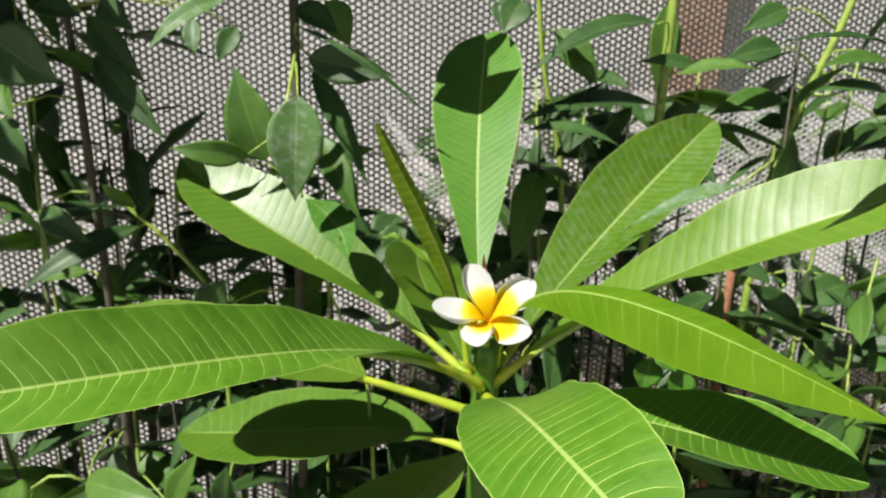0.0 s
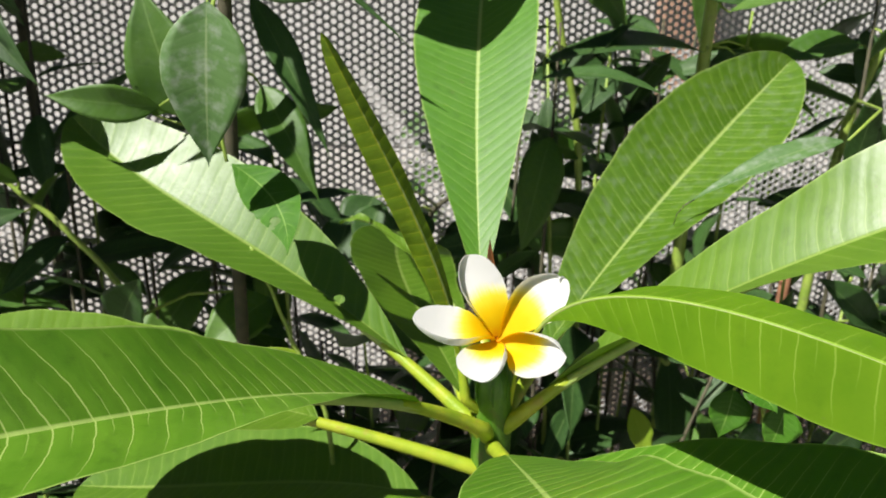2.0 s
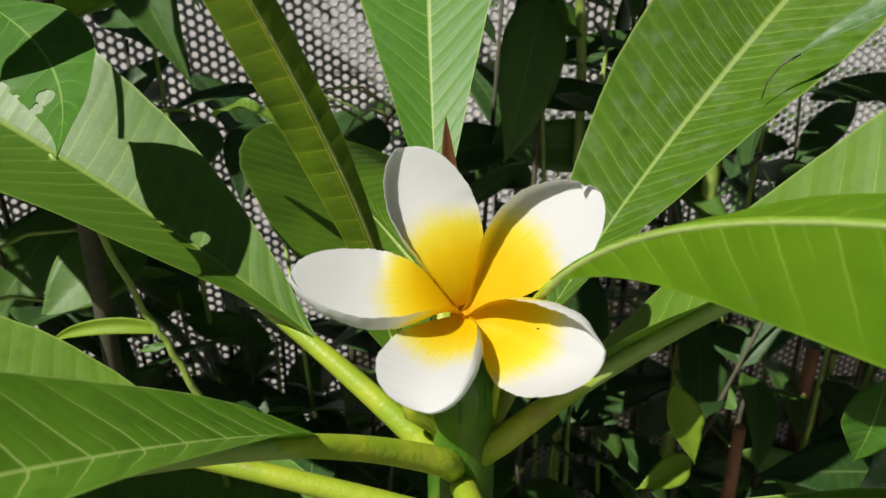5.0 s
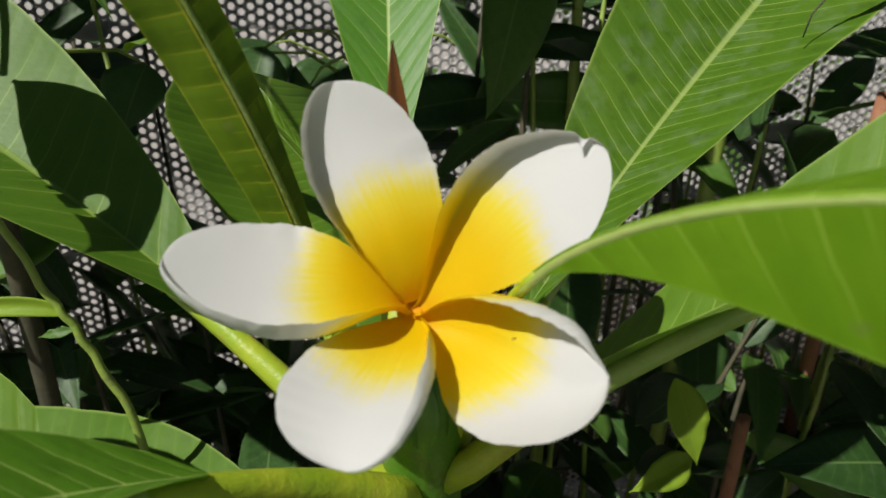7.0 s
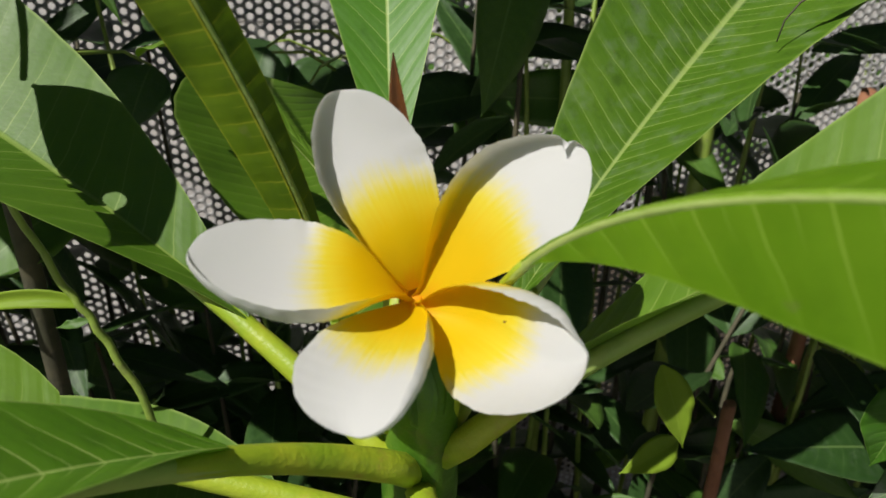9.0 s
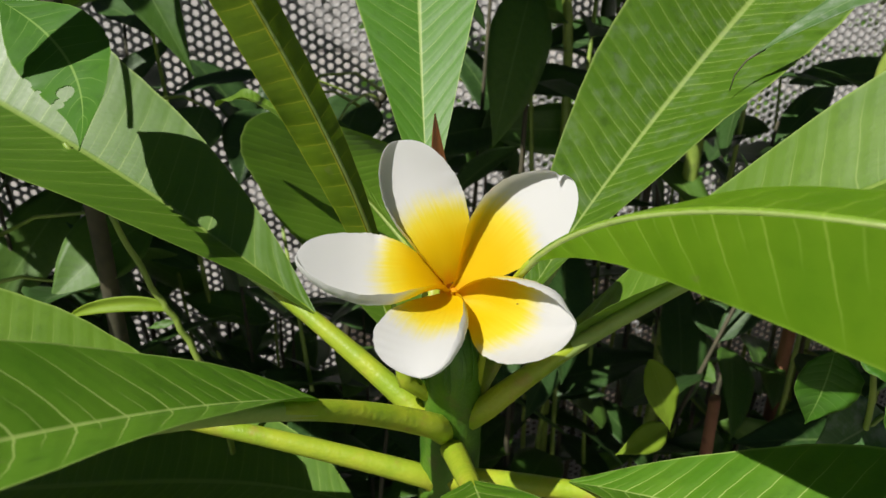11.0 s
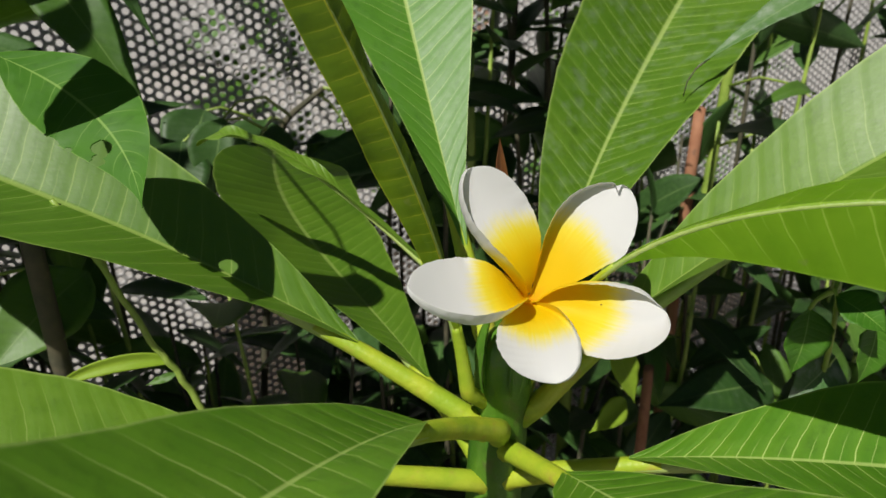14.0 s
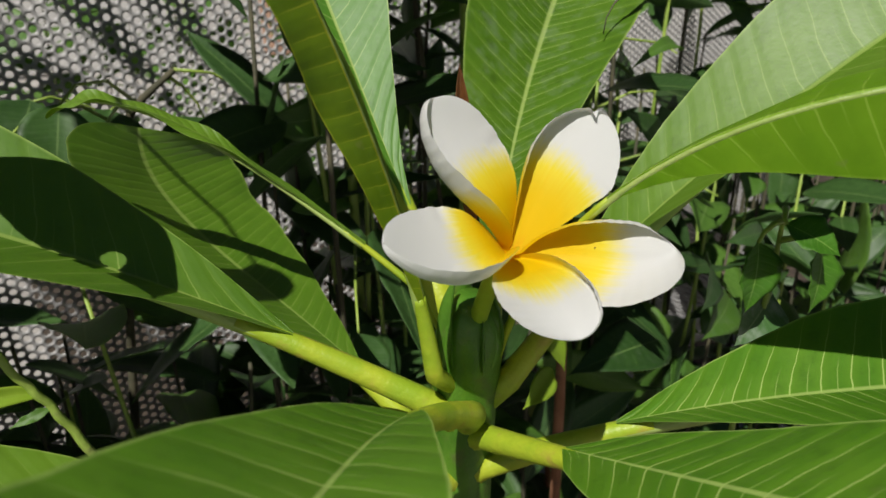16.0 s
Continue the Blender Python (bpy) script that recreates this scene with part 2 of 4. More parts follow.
SHEET = plain_material("galvanised_sheet", (0.42, 0.415, 0.41), (0.53, 0.52, 0.51), 14, 0.55, 0.1, 0.1, 240)
CONCRETE = plain_material("pale_concrete", (0.31, 0.29, 0.27), (0.41, 0.39, 0.36), 1.6, 0.9, 0.0, 0.3, 40)
PLASTER = plain_material("pale_plaster", (0.49, 0.48, 0.46), (0.60, 0.59, 0.57), 1.2, 0.9, 0.0, 0.2, 30)
CLAY = plain_material("brown_brick_paint", (0.34, 0.20, 0.14), (0.42, 0.27, 0.19), 3.0, 0.9, 0.0, 0.2, 40)
SOIL = plain_material("dark_soil", (0.035, 0.026, 0.018), (0.07, 0.05, 0.035), 30, 0.95, 0.0, 0.8, 160)

# ---------------------------------------------------------------- building blocks


def smooth(me):
    me.polygons.foreach_set("use_smooth", [True] * len(me.polygons))


def linked(name, me, mats, parent=None, label=""):
    for mat in mats:
        me.materials.append(mat)
    ob = new(name, me)
    ob.parent = parent
    if label:
        tagged(ob, label)
    return ob


def thing(name, place, label, category, group="", kind=""):
    ob = new(name)
    ob.empty_display_size = 0.02
    ob.matrix_world = pose(*place)
    return tagged(ob, label, category, group, kind)


def local(parent, co):
    """World places as places under a thing that is only shifted, never turned."""
    co = np.asarray(co, float)
    while parent is not None:
        co = co - np.array(parent.location)
        parent = parent.parent
    return co


def tube_mesh(name, centre, radius, sides=10, wob=0.0):
    """A tapered tube along a line of places, closed at both ends."""
    c = np.asarray(centre, float)
    n = len(c)
    tan = np.gradient(c, axis=0)
    tan /= np.linalg.norm(tan, axis=1)[:, None] + 1e-12
    ref = np.array([0.0, 0.0, 1.0]) if abs(tan[:, 2]).mean() < 0.8 else np.array([1.0, 0.0, 0.0])
    e1 = np.cross(tan, ref)
    e1 /= np.linalg.norm(e1, axis=1)[:, None] + 1e-12
    e2 = np.cross(tan, e1)
    r = np.broadcast_to(radius, n)[:, None, None]
    a = np.linspace(0, 2 * np.pi, sides, endpoint=False)[None, :, None]
    rings = c[:, None] + r * (np.cos(a) * e1[:, None] + np.sin(a) * e2[:, None])
    if wob:
        rings += np.random.default_rng(len(name) + n).normal(0, wob, rings.shape)
    co = rings.reshape(-1, 3).tolist() + [c[0].tolist(), c[-1].tolist()]
    faces = [(i * sides + j, i * sides + (j + 1) % sides, (i + 1) * sides + (j + 1) % sides, (i + 1) * sides + j) for i in range(n - 1) for j in range(sides)]
    faces += [(n * sides, (j + 1) % sides, j) for j in range(sides)]
    faces += [(n * sides + 1, (n - 1) * sides + j, (n - 1) * sides + (j + 1) % sides) for j in range(sides)]
    me = bpy.data.meshes.new(name)
    me.from_pydata(co, [], faces)
    smooth(me)
    return me


def tube(name, parent, centre, radius, mat, sides=10, label="", wob=0.0):
    return linked(name, tube_mesh(name, local(parent, centre), radius, sides, wob), [mat], parent, label)


def bezier(c, u):
    u = np.asarray(u, float)[:, None]
    v = 1 - u
    return v**3 * c[0] + 3 * v * v * u * c[1] + 3 * v * u * u * c[2] + u**3 * c[3]


def bezier_way(c, u):
    u = np.asarray(u, float)[:, None]
    v = 1 - u
    d = v * v * (c[1] - c[0]) + 2 * v * u * (c[2] - c[1]) + u * u * (c[3] - c[2])
    return d / (np.linalg.norm(d, axis=1)[:, None] + 1e-12)


def curve_frame(c, u, turn, twist, ref=None):
    """Places, ways, sides and normals along a leaf's midrib, turned about it by turn + twist * u."""
    p, t = bezier(c, u), bezier_way(c, u)
    chord = (c[3] - c[0]) / np.linalg.norm(c[3] - c[0])
    if ref is None:
        n0 = np.array([0, 0, 1.0]) - chord * chord[2]
        if np.linalg.norm(n0) < 0.35:
            n0 = np.array([0, -1.0, 0]) + chord * chord[1]
    else:
        n0 = np.asarray(ref, float) - chord * np.dot(chord, ref)
    n0 /= np.linalg.norm(n0)
    n = n0 - t * (t @ n0)[:, None]
    n /= np.linalg.norm(n, axis=1)[:, None] + 1e-12
    b = np.cross(t, n)
    a = (turn + twist * np.asarray(u))[:, None]
    return p, t, b * np.cos(a) + n * np.sin(a), -b * np.sin(a) + n * np.cos(a)


def sheet_mesh(name, top, under, uv, eaten=None):
    """A closed leaf from grids of places for its two faces; top[i, j], with i along and j across."""
    ni, nj = top.shape[:2]
    co = np.concatenate([top.reshape(-1, 3), under.reshape(-1, 3)])
    off = ni * nj
    faces = []
    for i in range(ni - 1):
        for j in range(nj - 1):
            a, b, c, d = i * nj + j, i * nj + j + 1, (i + 1) * nj + j + 1, (i + 1) * nj + j
            if any(math.hypot((uv[i, j, 0] - e[0]) / e[2], (uv[i, j, 1] - e[1]) / e[3]) < 1 for e in eaten or ()):
                continue
            faces.append((a, b, c, d))
            faces.append((off + d, off + c, off + b, off + a))
    for i in range(ni - 1):
        a, d = i * nj, (i + 1) * nj
        faces.append((a, d, off + d, off + a))
        a, d = i * nj + nj - 1, (i + 1) * nj + nj - 1
        faces.append((d, a, off + a, off + d))
    me = bpy.data.meshes.new(name)
    me.from_pydata(co.tolist(), [], faces)
    layer = me.uv_layers.new(name="UVMap")
    flat = np.concatenate([uv.reshape(-1, 2), uv.reshape(-1, 2)])
    index = np.empty(len(me.loops), np.int32)
    me.loops.foreach_get("vertex_index", index)
    layer.data.foreach_set("uv", flat[index].ravel())
    smooth(me)
    return me


def crisp(me, off):
    """Keeps the thin rim of a leaf from bending the shading of its two faces, which hold off places each."""
    ends = np.empty(len(me.edges) * 2, np.int32)
    me.edges.foreach_get("vertices", ends)
    low = ends.reshape(-1, 2) < off
    count = np.zeros(len(me.vertices), np.int32)
    for f in me.polygons:
        v = f.vertices
        if len({k < off for k in v}) == 2:
            count[list(v)] += 1
    rim = count[ends.reshape(-1, 2)].min(1) > 0
    layer = me.attributes.new("sharp_edge", "BOOLEAN", "EDGE")
    layer.data.foreach_set("value", (rim & (low[:, 0] == low[:, 1])).tolist())
    return me


def leaf_steps(n):
    """Steps along a blade, closer towards its rounded tip."""
    q = np.linspace(0, 1, n)
    return 1 - (1 - q) ** 2.2 * (1 - 0.25 * q)


def blade_grid(c, width, turn, twist, fold_r, fold_l, al, be, up, ni, nj, thick, wave, veins, seed, ref=None, cup=1.25, quilted=0.00025, foot=0.0006):
    rng = np.random.default_rng(seed)
    s = leaf_steps(ni)
    u = up + (1 - up) * s
    p, t, b, n = curve_frame(c, u, turn, twist, ref)
    m = al / (al + be)
    w = width * (np.clip(s, 0, 1) ** al * np.clip(1 - s, 0, 1) ** be) / (m**al * (1 - m) ** be)
    w = np.maximum(w, foot * np.clip(1 - 3 * s, 0, 1) + 0.0002)
    v = np.linspace(-1, 1, nj)
    v = np.sign(v) * np.abs(v) ** (1.5 if cup < 1.1 else 1.0)
    fold = np.where(v >= 0, fold_r, fold_l)
    lift = np.sin(fold) * np.abs(v) ** cup
    side = v * np.cos(fold)
    ph = rng.uniform(0, 6.28, 4)
    ripple = wave * np.abs(v)[None] ** 2 * (np.sin(s[:, None] * 17 + ph[0] + 2 * np.sign(v)[None]) + 0.7 * np.sin(s[:, None] * 31 + ph[1] * np.sign(v)[None]))
    k = s[:, None] * veins - 2.6 * np.abs(v)[None] ** 1.3
    quilt = quilted * np.cos(2 * np.pi * k) * np.sin(np.pi * np.abs(v))[None] * (veins > 0) * (w / width)[:, None]
    jag = 1 + 0.012 * np.sin(s * 63 + ph[2]) * np.sin(s * 29 + ph[3])
    height = lift[None] * w[:, None] + (ripple * (w / width)[:, None]) + quilt
    top = p[:, None] + (w * jag)[:, None, None] * side[None, :, None] * b[:, None] + height[:, :, None] * n[:, None]
    under = top - (thick * np.sqrt(np.maximum(1 - np.abs(v) ** 4, 0.02)))[None, :, None] * n[:, None]
    uv = np.stack(np.broadcast_arrays(s[:, None], (0.5 + 0.5 * v)[None]), -1)
    return top, under, uv


leaf_count = [0]
STEMS = {}


def stem(plant, way, radius, mat, sides=8):
    """A shrub's stem, along a smooth line through the places."""
    way = np.array(way, float)
    k = np.linspace(0, len(way) - 1, 6 * len(way))
    fine = np.stack([np.interp(k, np.arange(len(way)), way[:, c]) for c in range(3)], -1)
    for _ in range(3):
        fine[1:-1] = 0.25 * fine[:-2] + 0.5 * fine[1:-1] + 0.25 * fine[2:]
    fine[1:-1, :2] += 0.0003 * np.sin(np.arange(len(fine) - 2) * 1.3)[:, None]
    STEMS.setdefault(plant.name, []).append(fine)
    return tube("stem", plant, fine, np.interp(k, np.arange(len(way)), radius), mat, sides)


def plumeria_leaf(plant, c0, c1, c2, c3, width, turn, twist, fold_r, fold_l, al, be, up, mat=None, label="", stalk_r=0.0036, quilted=0.00012):
    """A plumeria leaf: its blade, with the petiole and the raised midrib as parts."""
    leaf_count[0] += 1
    c = np.array([c0, c1, c2, c3])
    top, under, uv = blade_grid(local(plant, c), width, turn, twist, fold_r, fold_l, al, be, up, 64, 17, 0.0006, 0.0010, 26, leaf_count[0], cup=1.02, quilted=quilted)
    leaf = linked("leaf", crisp(sheet_mesh("leaf", top, under, uv), 64 * 17), [mat or BLADE], plant, label)
    p, t, b, n = curve_frame(c, np.linspace(0, up + 0.04, 14), turn, twist)
    r = np.linspace(1.14, 0.74, 14) * stalk_r
    way = p - n * (r * np.linspace(0.8, 1.02, 14))[:, None]
    axis = np.array([np.interp(way[0][2] - 0.012, stem_line[:, 2], stem_line[:, k]) for k in range(3)])
    if np.linalg.norm(axis - way[0]) < 0.05:
        way, r = np.concatenate([[axis, 0.45 * axis + 0.55 * way[0] + [0, 0, -0.002]], way]), np.concatenate([[r[0], r[0]], r])
    tube("petiole", leaf, way, r, STALK, 12)
    u = np.linspace(up, 0.985, 40)
    p, t, b, n = curve_frame(c, u, turn, twist)
    r = stalk_r * 0.72 * (1 - (u - up) / (1 - up)) ** 0.8 + 0.00025
    tube("midrib", leaf, p - n * (r * 1.04 + 0.0002)[:, None], r, RIB, 8)
    return leaf


def petal(parent, c0, c1, c2, c3, width, turn, twist, fold_r, fold_l, al, be, up, notch=0.0, rim=0.70):
    """A petal whose rim rolls up on one side. notch: where its edge is torn, along it."""
    c = local(parent, np.array([c0, c1, c2, c3]))
    ni, nj = 72, 33
    up = max(up, 0.015)
    top, under, uv = blade_grid(c, width, turn, twist, fold_r, fold_l, al, be, up, ni, nj, 0.0007, 0.00012, 0, 5, cup=1.8, foot=0.0026)
    s = leaf_steps(ni)
    p, t, b, n = curve_frame(c, up + (1 - up) * s, turn, twist)
    v = np.linspace(-1, 1, nj)
    m = al / (al + be)
    w = np.maximum(width * (s**al * (1 - s) ** be) / (m**al * (1 - m) ** be), 0.0022 * np.clip(1 - 3 * s, 0, 1))
    roll = np.clip((-v - 0.55) / 0.45, 0, 1)
    rise = (roll**1.15)[None] * (rim * w * np.clip(1.35 - s, 0, 1))[:, None]
    shift = (roll**1.3)[None] * (0.46 * w)[:, None]
    move = rise[:, :, None] * n[:, None] + shift[:, :, None] * b[:, None]
    if notch:
        cut = np.exp(-(((s - notch) / 0.010) ** 2))[:, None] * np.clip((-v - 0.35) / 0.65, 0, 1)[None] ** 2 * 0.0022
        move += cut[:, :, None] * (b[:, None] - 0.6 * t[:, None])
    return linked("petal", crisp(sheet_mesh("petal", top + move, under + move, uv), ni * nj), [PETAL], parent)


def twig_leaf(plant, base, tip, width, roll, sag, mat=None, eaten=None):
    """A lance-shaped shrub leaf. roll: 0 faces the path, 1 faces the sky."""
    leaf_count[0] += 1
    base, tip = np.array(base), np.array(tip)
    facing = np.array([0.0, -math.cos(roll * math.pi / 2), math.sin(roll * math.pi / 2)])
    length = np.linalg.norm(tip - base)
    c = np.array([base, base + (tip - base) / 3 + facing * sag * length, base + (tip - base) * 2 / 3 + facing * sag * length, tip])
    width = width / max(0.42, math.cos(roll * math.pi / 2 - 0.28))
    top, under, uv = blade_grid(local(plant, c), width, 0, 0.25 * math.sin(leaf_count[0]), 0.22, 0.22, 0.5 if eaten else 0.85, 0.72 if eaten else 1.4, 0.04, 220 if eaten else 26, 121 if eaten else 9, 0.0004, 0.0005, 0, leaf_count[0], ref=facing)
    if mat is None:
        mat = TWIG_FRESH if leaf_count[0] % 4 == 0 else TWIG
    leaf = linked("leaf", sheet_mesh("leaf", top, under, uv, eaten), [mat], plant)
    near = [(np.linalg.norm(q - base), q) for way in STEMS.get(plant.name, []) for q in way]
    if near:
        far, q = min(near, key=lambda pair: pair[0])
        if far < 0.16:
            foot = base + (tip - base) * 0.05
            bow = [q, q + (base - q) * 0.4 + [0, 0, 0.12 * far], q + (base - q) * 0.8 + [0, 0, 0.08 * far], foot]
            tube("petiole", leaf, bow, np.array([0.0014, 0.0011, 0.0009, 0.0007]), TWIG_STEM, 6)
    return leaf


def box_mesh(name, x0, x1, y0, y1, z0, z1):
    bm = bmesh.new()
    bmesh.ops.create_cube(bm, size=1.0)
    bmesh.ops.scale(bm, vec=(x1 - x0, y1 - y0, z1 - z0), verts=bm.verts)
    bmesh.ops.translate(bm, vec=((x0 + x1) / 2, (y0 + y1) / 2, (z0 + z1) / 2), verts=bm.verts)
    bmesh.ops.bevel(bm, geom=bm.edges[:], offset=min(x1 - x0, y1 - y0, z1 - z0) * 0.08, segments=2, affect="EDGES")
    me = bpy.data.meshes.new(name)
    bm.to_mesh(me)
    bm.free()
    return me


# ---------------------------------------------------------------- the setting
FENCE_TURN = math.degrees(math.atan(0.09))


def ground_mesh():
    n = 60
    x = np.concatenate([np.linspace(-60, -2, 12), np.linspace(-1.8, 1.8, 36), np.linspace(2, 60, 12)])
    y = x + 0.5
    gx, gy = np.meshgrid(x, y, indexing="ij")
    z = 0.006 * np.sin(gx * 9) * np.cos(gy * 11) * (np.hypot(gx, gy) < 3)
    co = np.stack([gx, gy, z], -1).reshape(-1, 3)
    faces = [(i * n + j, (i + 1) * n + j, (i + 1) * n + j + 1, i * n + j + 1) for i in range(n - 1) for j in range(n - 1)]
    me = bpy.data.meshes.new("ground")
    me.from_pydata(co.tolist(), [], faces)
    return me


tagged(linked("ground", ground_mesh(), [CONCRETE]), "pale sunlit concrete ground beyond the fence", "ground", kind="structure")
bed = linked("soil_bed", box_mesh("soil_bed", -2.2, 2.2, -0.35, 0.86, 0.004, 0.10), [SOIL])
tagged(bed, "dark damp soil of the planting bed", "soil", kind="structure")
# Invented dark ground patch, there only to darken what the low fence holes show.
strip = linked("dark_strip", box_mesh("dark_strip", -0.1, 3.6, 1.25, 2.75, 0.004, 0.06), [SOIL])
tagged(strip, "dark ground strip added behind the fence to darken its holes", "soil", kind="structure")
far = linked("wall_north", box_mesh("wall_north", -9, 9, 7.0, 7.25, 0.01, 3.2), [PLASTER])
tagged(far, "pale plastered wall far behind the fence", "wall", kind="structure")
pier = linked("wall_pier", box_mesh("wall_pier", 2.15, 2.65, 6.7, 7.0, 0.01, 3.0), [CLAY])
tagged(pier, "brown painted pier in front of the pale wall", "pier", kind="structure")


def perforated_mesh(x0, x1, z0, z1, pitch, radius, thick):
    """A sheet with staggered round holes: each cell is a hexagon round its hole, with the hole's wall."""
    col = pitch * math.sqrt(3) / 2
    nx, nz = int((x1 - x0) / col), int((z1 - z0) / pitch)
    ix, iz = np.meshgrid(np.arange(nx), np.arange(nz), indexing="ij")
    cx, cz = (x0 + ix * col).ravel(), (z0 + (iz + 0.5 * (ix % 2)) * pitch).ravel()
    k = 12
    a = np.arange(k) * 2 * np.pi / k
    big = np.where(np.arange(k) % 2 == 0, pitch / math.sqrt(3), pitch / 2)
    hexa = np.stack([np.cos(a) * big, np.zeros(k), np.sin(a) * big], -1)
    hole = np.stack([np.cos(a) * radius, np.zeros(k), np.sin(a) * radius], -1)
    cell = np.concatenate([hexa, hole, hole + [0, thick, 0]])
    centre = np.stack([cx, np.zeros_like(cx), cz], -1)
    co = (centre[:, None] + cell[None]).reshape(-1, 3)
    j = np.arange(k)
    q = (j + 1) % k
    face = np.concatenate([np.stack([j, q, k + q, k + j], -1), np.stack([k + j, k + q, 2 * k + q, 2 * k + j], -1)])
    faces = (np.arange(len(cx))[:, None, None] * 3 * k + face[None]).reshape(-1, 4)
    me = bpy.data.meshes.new("perforated_sheet")
    me.vertices.add(len(co))
    me.vertices.foreach_set("co", co.ravel())
    me.loops.add(faces.size)
    me.loops.foreach_set("vertex_index", faces.ravel().astype(np.int32))
    me.polygons.add(len(faces))
    me.polygons.foreach_set("loop_start", np.arange(0, faces.size, 4, dtype=np.int32))
    me.update(calc_edges=True)
    me.validate()
    return me


fence = thing("fence", (0, 0.95, 0, 0, 0, FENCE_TURN), "grey perforated metal fence panel with round staggered holes", "fence", kind="structure")
linked("perforated_sheet", perforated_mesh(-0.72, 1.16, 0.34, 1.24, 0.0086, 0.0029, 0.0012), [SHEET], fence)
linked("post", box_mesh("post", -0.785, -0.715, 0.003, 0.05, 0.0, 1.30), [SHEET], fence)
linked("post", box_mesh("post", 1.150, 1.220, 0.003, 0.05, 0.0, 1.30), [SHEET], fence)
linked("rail", box_mesh("rail", -0.72, 0.03, 0.003, 0.04, 1.225, 1.27), [SHEET], fence)
# Made-up deep rail above the view; it juts forward to shade the upper sheet.
linked("rail", box_mesh("rail", 0.031, 1.16, -0.068, 0.04, 1.225, 1.27), [SHEET], fence)
linked("rail", box_mesh("rail", -0.72, 1.16, 0.003, 0.04, 0.31, 0.355), [SHEET], fence)

# ---------------------------------------------------------------- plumeria
plumeria = thing("plumeria", (0.046, 0.478, 0.10), "young plumeria with long glossy leaves and one white flower", "plant")
stem_line = [(0.055, 0.500, 0.10), (0.050, 0.497, 0.40), (0.0465, 0.488, 0.70), (0.0465, 0.483, 0.84), (0.0470, 0.480, 0.88), (0.0465, 0.474, 0.916)]
stem_line = np.array([np.array([np.interp(q, np.linspace(0, 1, 6), [s[k] for s in stem_line]) for k in range(3)]) for q in np.linspace(0, 1, 40)])
tube("stem", plumeria, stem_line, np.interp(np.linspace(0, 1, 40), [0, 0.5, 0.8, 0.93, 0.97, 1], [0.012, 0.0108, 0.0102, 0.0098, 0.0086, 0.0048]), STEM, 24, "green fleshy stem", 0.00012)
plumeria_leaf(plumeria, (0.0394, 0.4747, 0.8824), (-0.0706, 0.5465, 0.9599), (-0.1438, 0.5733, 0.9607), (-0.2203, 0.6251, 1.0173), 0.0430, -0.006, 0.731, 0.265, 0.465, 0.894, 0.693, 0.119)
plumeria_leaf(plumeria, (0.0419, 0.4805, 0.9140), (0.0362, 0.5656, 1.0225), (0.0443, 0.6253, 1.0757), (0.0513, 0.6829, 1.1310), 0.0420, -0.011, 0.382, 0.335, 0.335, 1.098, 0.571, 0.074, BLADE_UPRIGHT)
plumeria_leaf(plumeria, (0.0324, 0.4696, 0.8971), (0.0250, 0.4731, 0.9628), (-0.0033, 0.4631, 1.0101), (-0.0328, 0.4540, 1.0732), 0.0088, 1.510, 0.014, -0.800, -0.400, 0.827, 0.572, 0.094, BLADE_DARK, "narrow folded yellowish green leaf", 0.0024, 0.0003)
drop_leaf = plumeria_leaf(plumeria, (0.0518, 0.4750, 0.8912), (0.1217, 0.5636, 0.9429), (0.1788, 0.5901, 0.9997), (0.2570, 0.6381, 1.0614), 0.0434, 0.034, -0.697, 0.508, 0.504, 1.097, 0.677, 0.089, BLADE_DEEP)
plumeria_leaf(plumeria, (0.0558, 0.4728, 0.8883), (0.1204, 0.4691, 0.9505), (0.2037, 0.4206, 1.0084), (0.2903, 0.3968, 1.0493), 0.0372, 0.307, -1.106, 0.442, 0.412, 0.890, 0.412, 0.089)
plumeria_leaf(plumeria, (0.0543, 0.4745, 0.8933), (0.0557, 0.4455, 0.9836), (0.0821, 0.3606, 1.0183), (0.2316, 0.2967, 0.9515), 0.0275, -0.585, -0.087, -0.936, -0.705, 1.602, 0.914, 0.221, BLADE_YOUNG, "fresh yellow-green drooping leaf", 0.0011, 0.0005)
plumeria_leaf(plumeria, (0.0423, 0.4687, 0.8850), (-0.0273, 0.4322, 0.9387), (-0.0677, 0.3203, 0.9762), (-0.1981, 0.2559, 0.9785), 0.0326, -0.254, 0.997, 0.422, 0.447, 0.685, 0.250, 0.174, BLADE_FRESH)
plumeria_leaf(plumeria, (0.0469, 0.4738, 0.8724), (0.0574, 0.3728, 0.9086), (0.0321, 0.3078, 0.9745), (0.0817, 0.1992, 0.9587), 0.0358, 0.150, -0.949, 0.031, 0.029, 0.569, 0.250, 0.127, BLADE_FRESH, "broad bright green leaf reaching forward")
plumeria_leaf(plumeria, (0.0478, 0.4750, 0.8574), (0.1122, 0.4210, 0.8994), (0.1698, 0.3689, 0.9002), (0.2456, 0.3264, 0.8978), 0.0392, 0.118, -0.277, 0.316, 0.303, 0.927, 0.562, 0.169, BLADE_FRESH)
plumeria_leaf(plumeria, (0.0408, 0.4774, 0.8551), (-0.0670, 0.4897, 0.8874), (-0.1604, 0.4907, 0.9023), (-0.2439, 0.4918, 0.9185), 0.0420, 0.111, 0.047, 0.159, 0.150, 0.558, 0.495, 0.275)
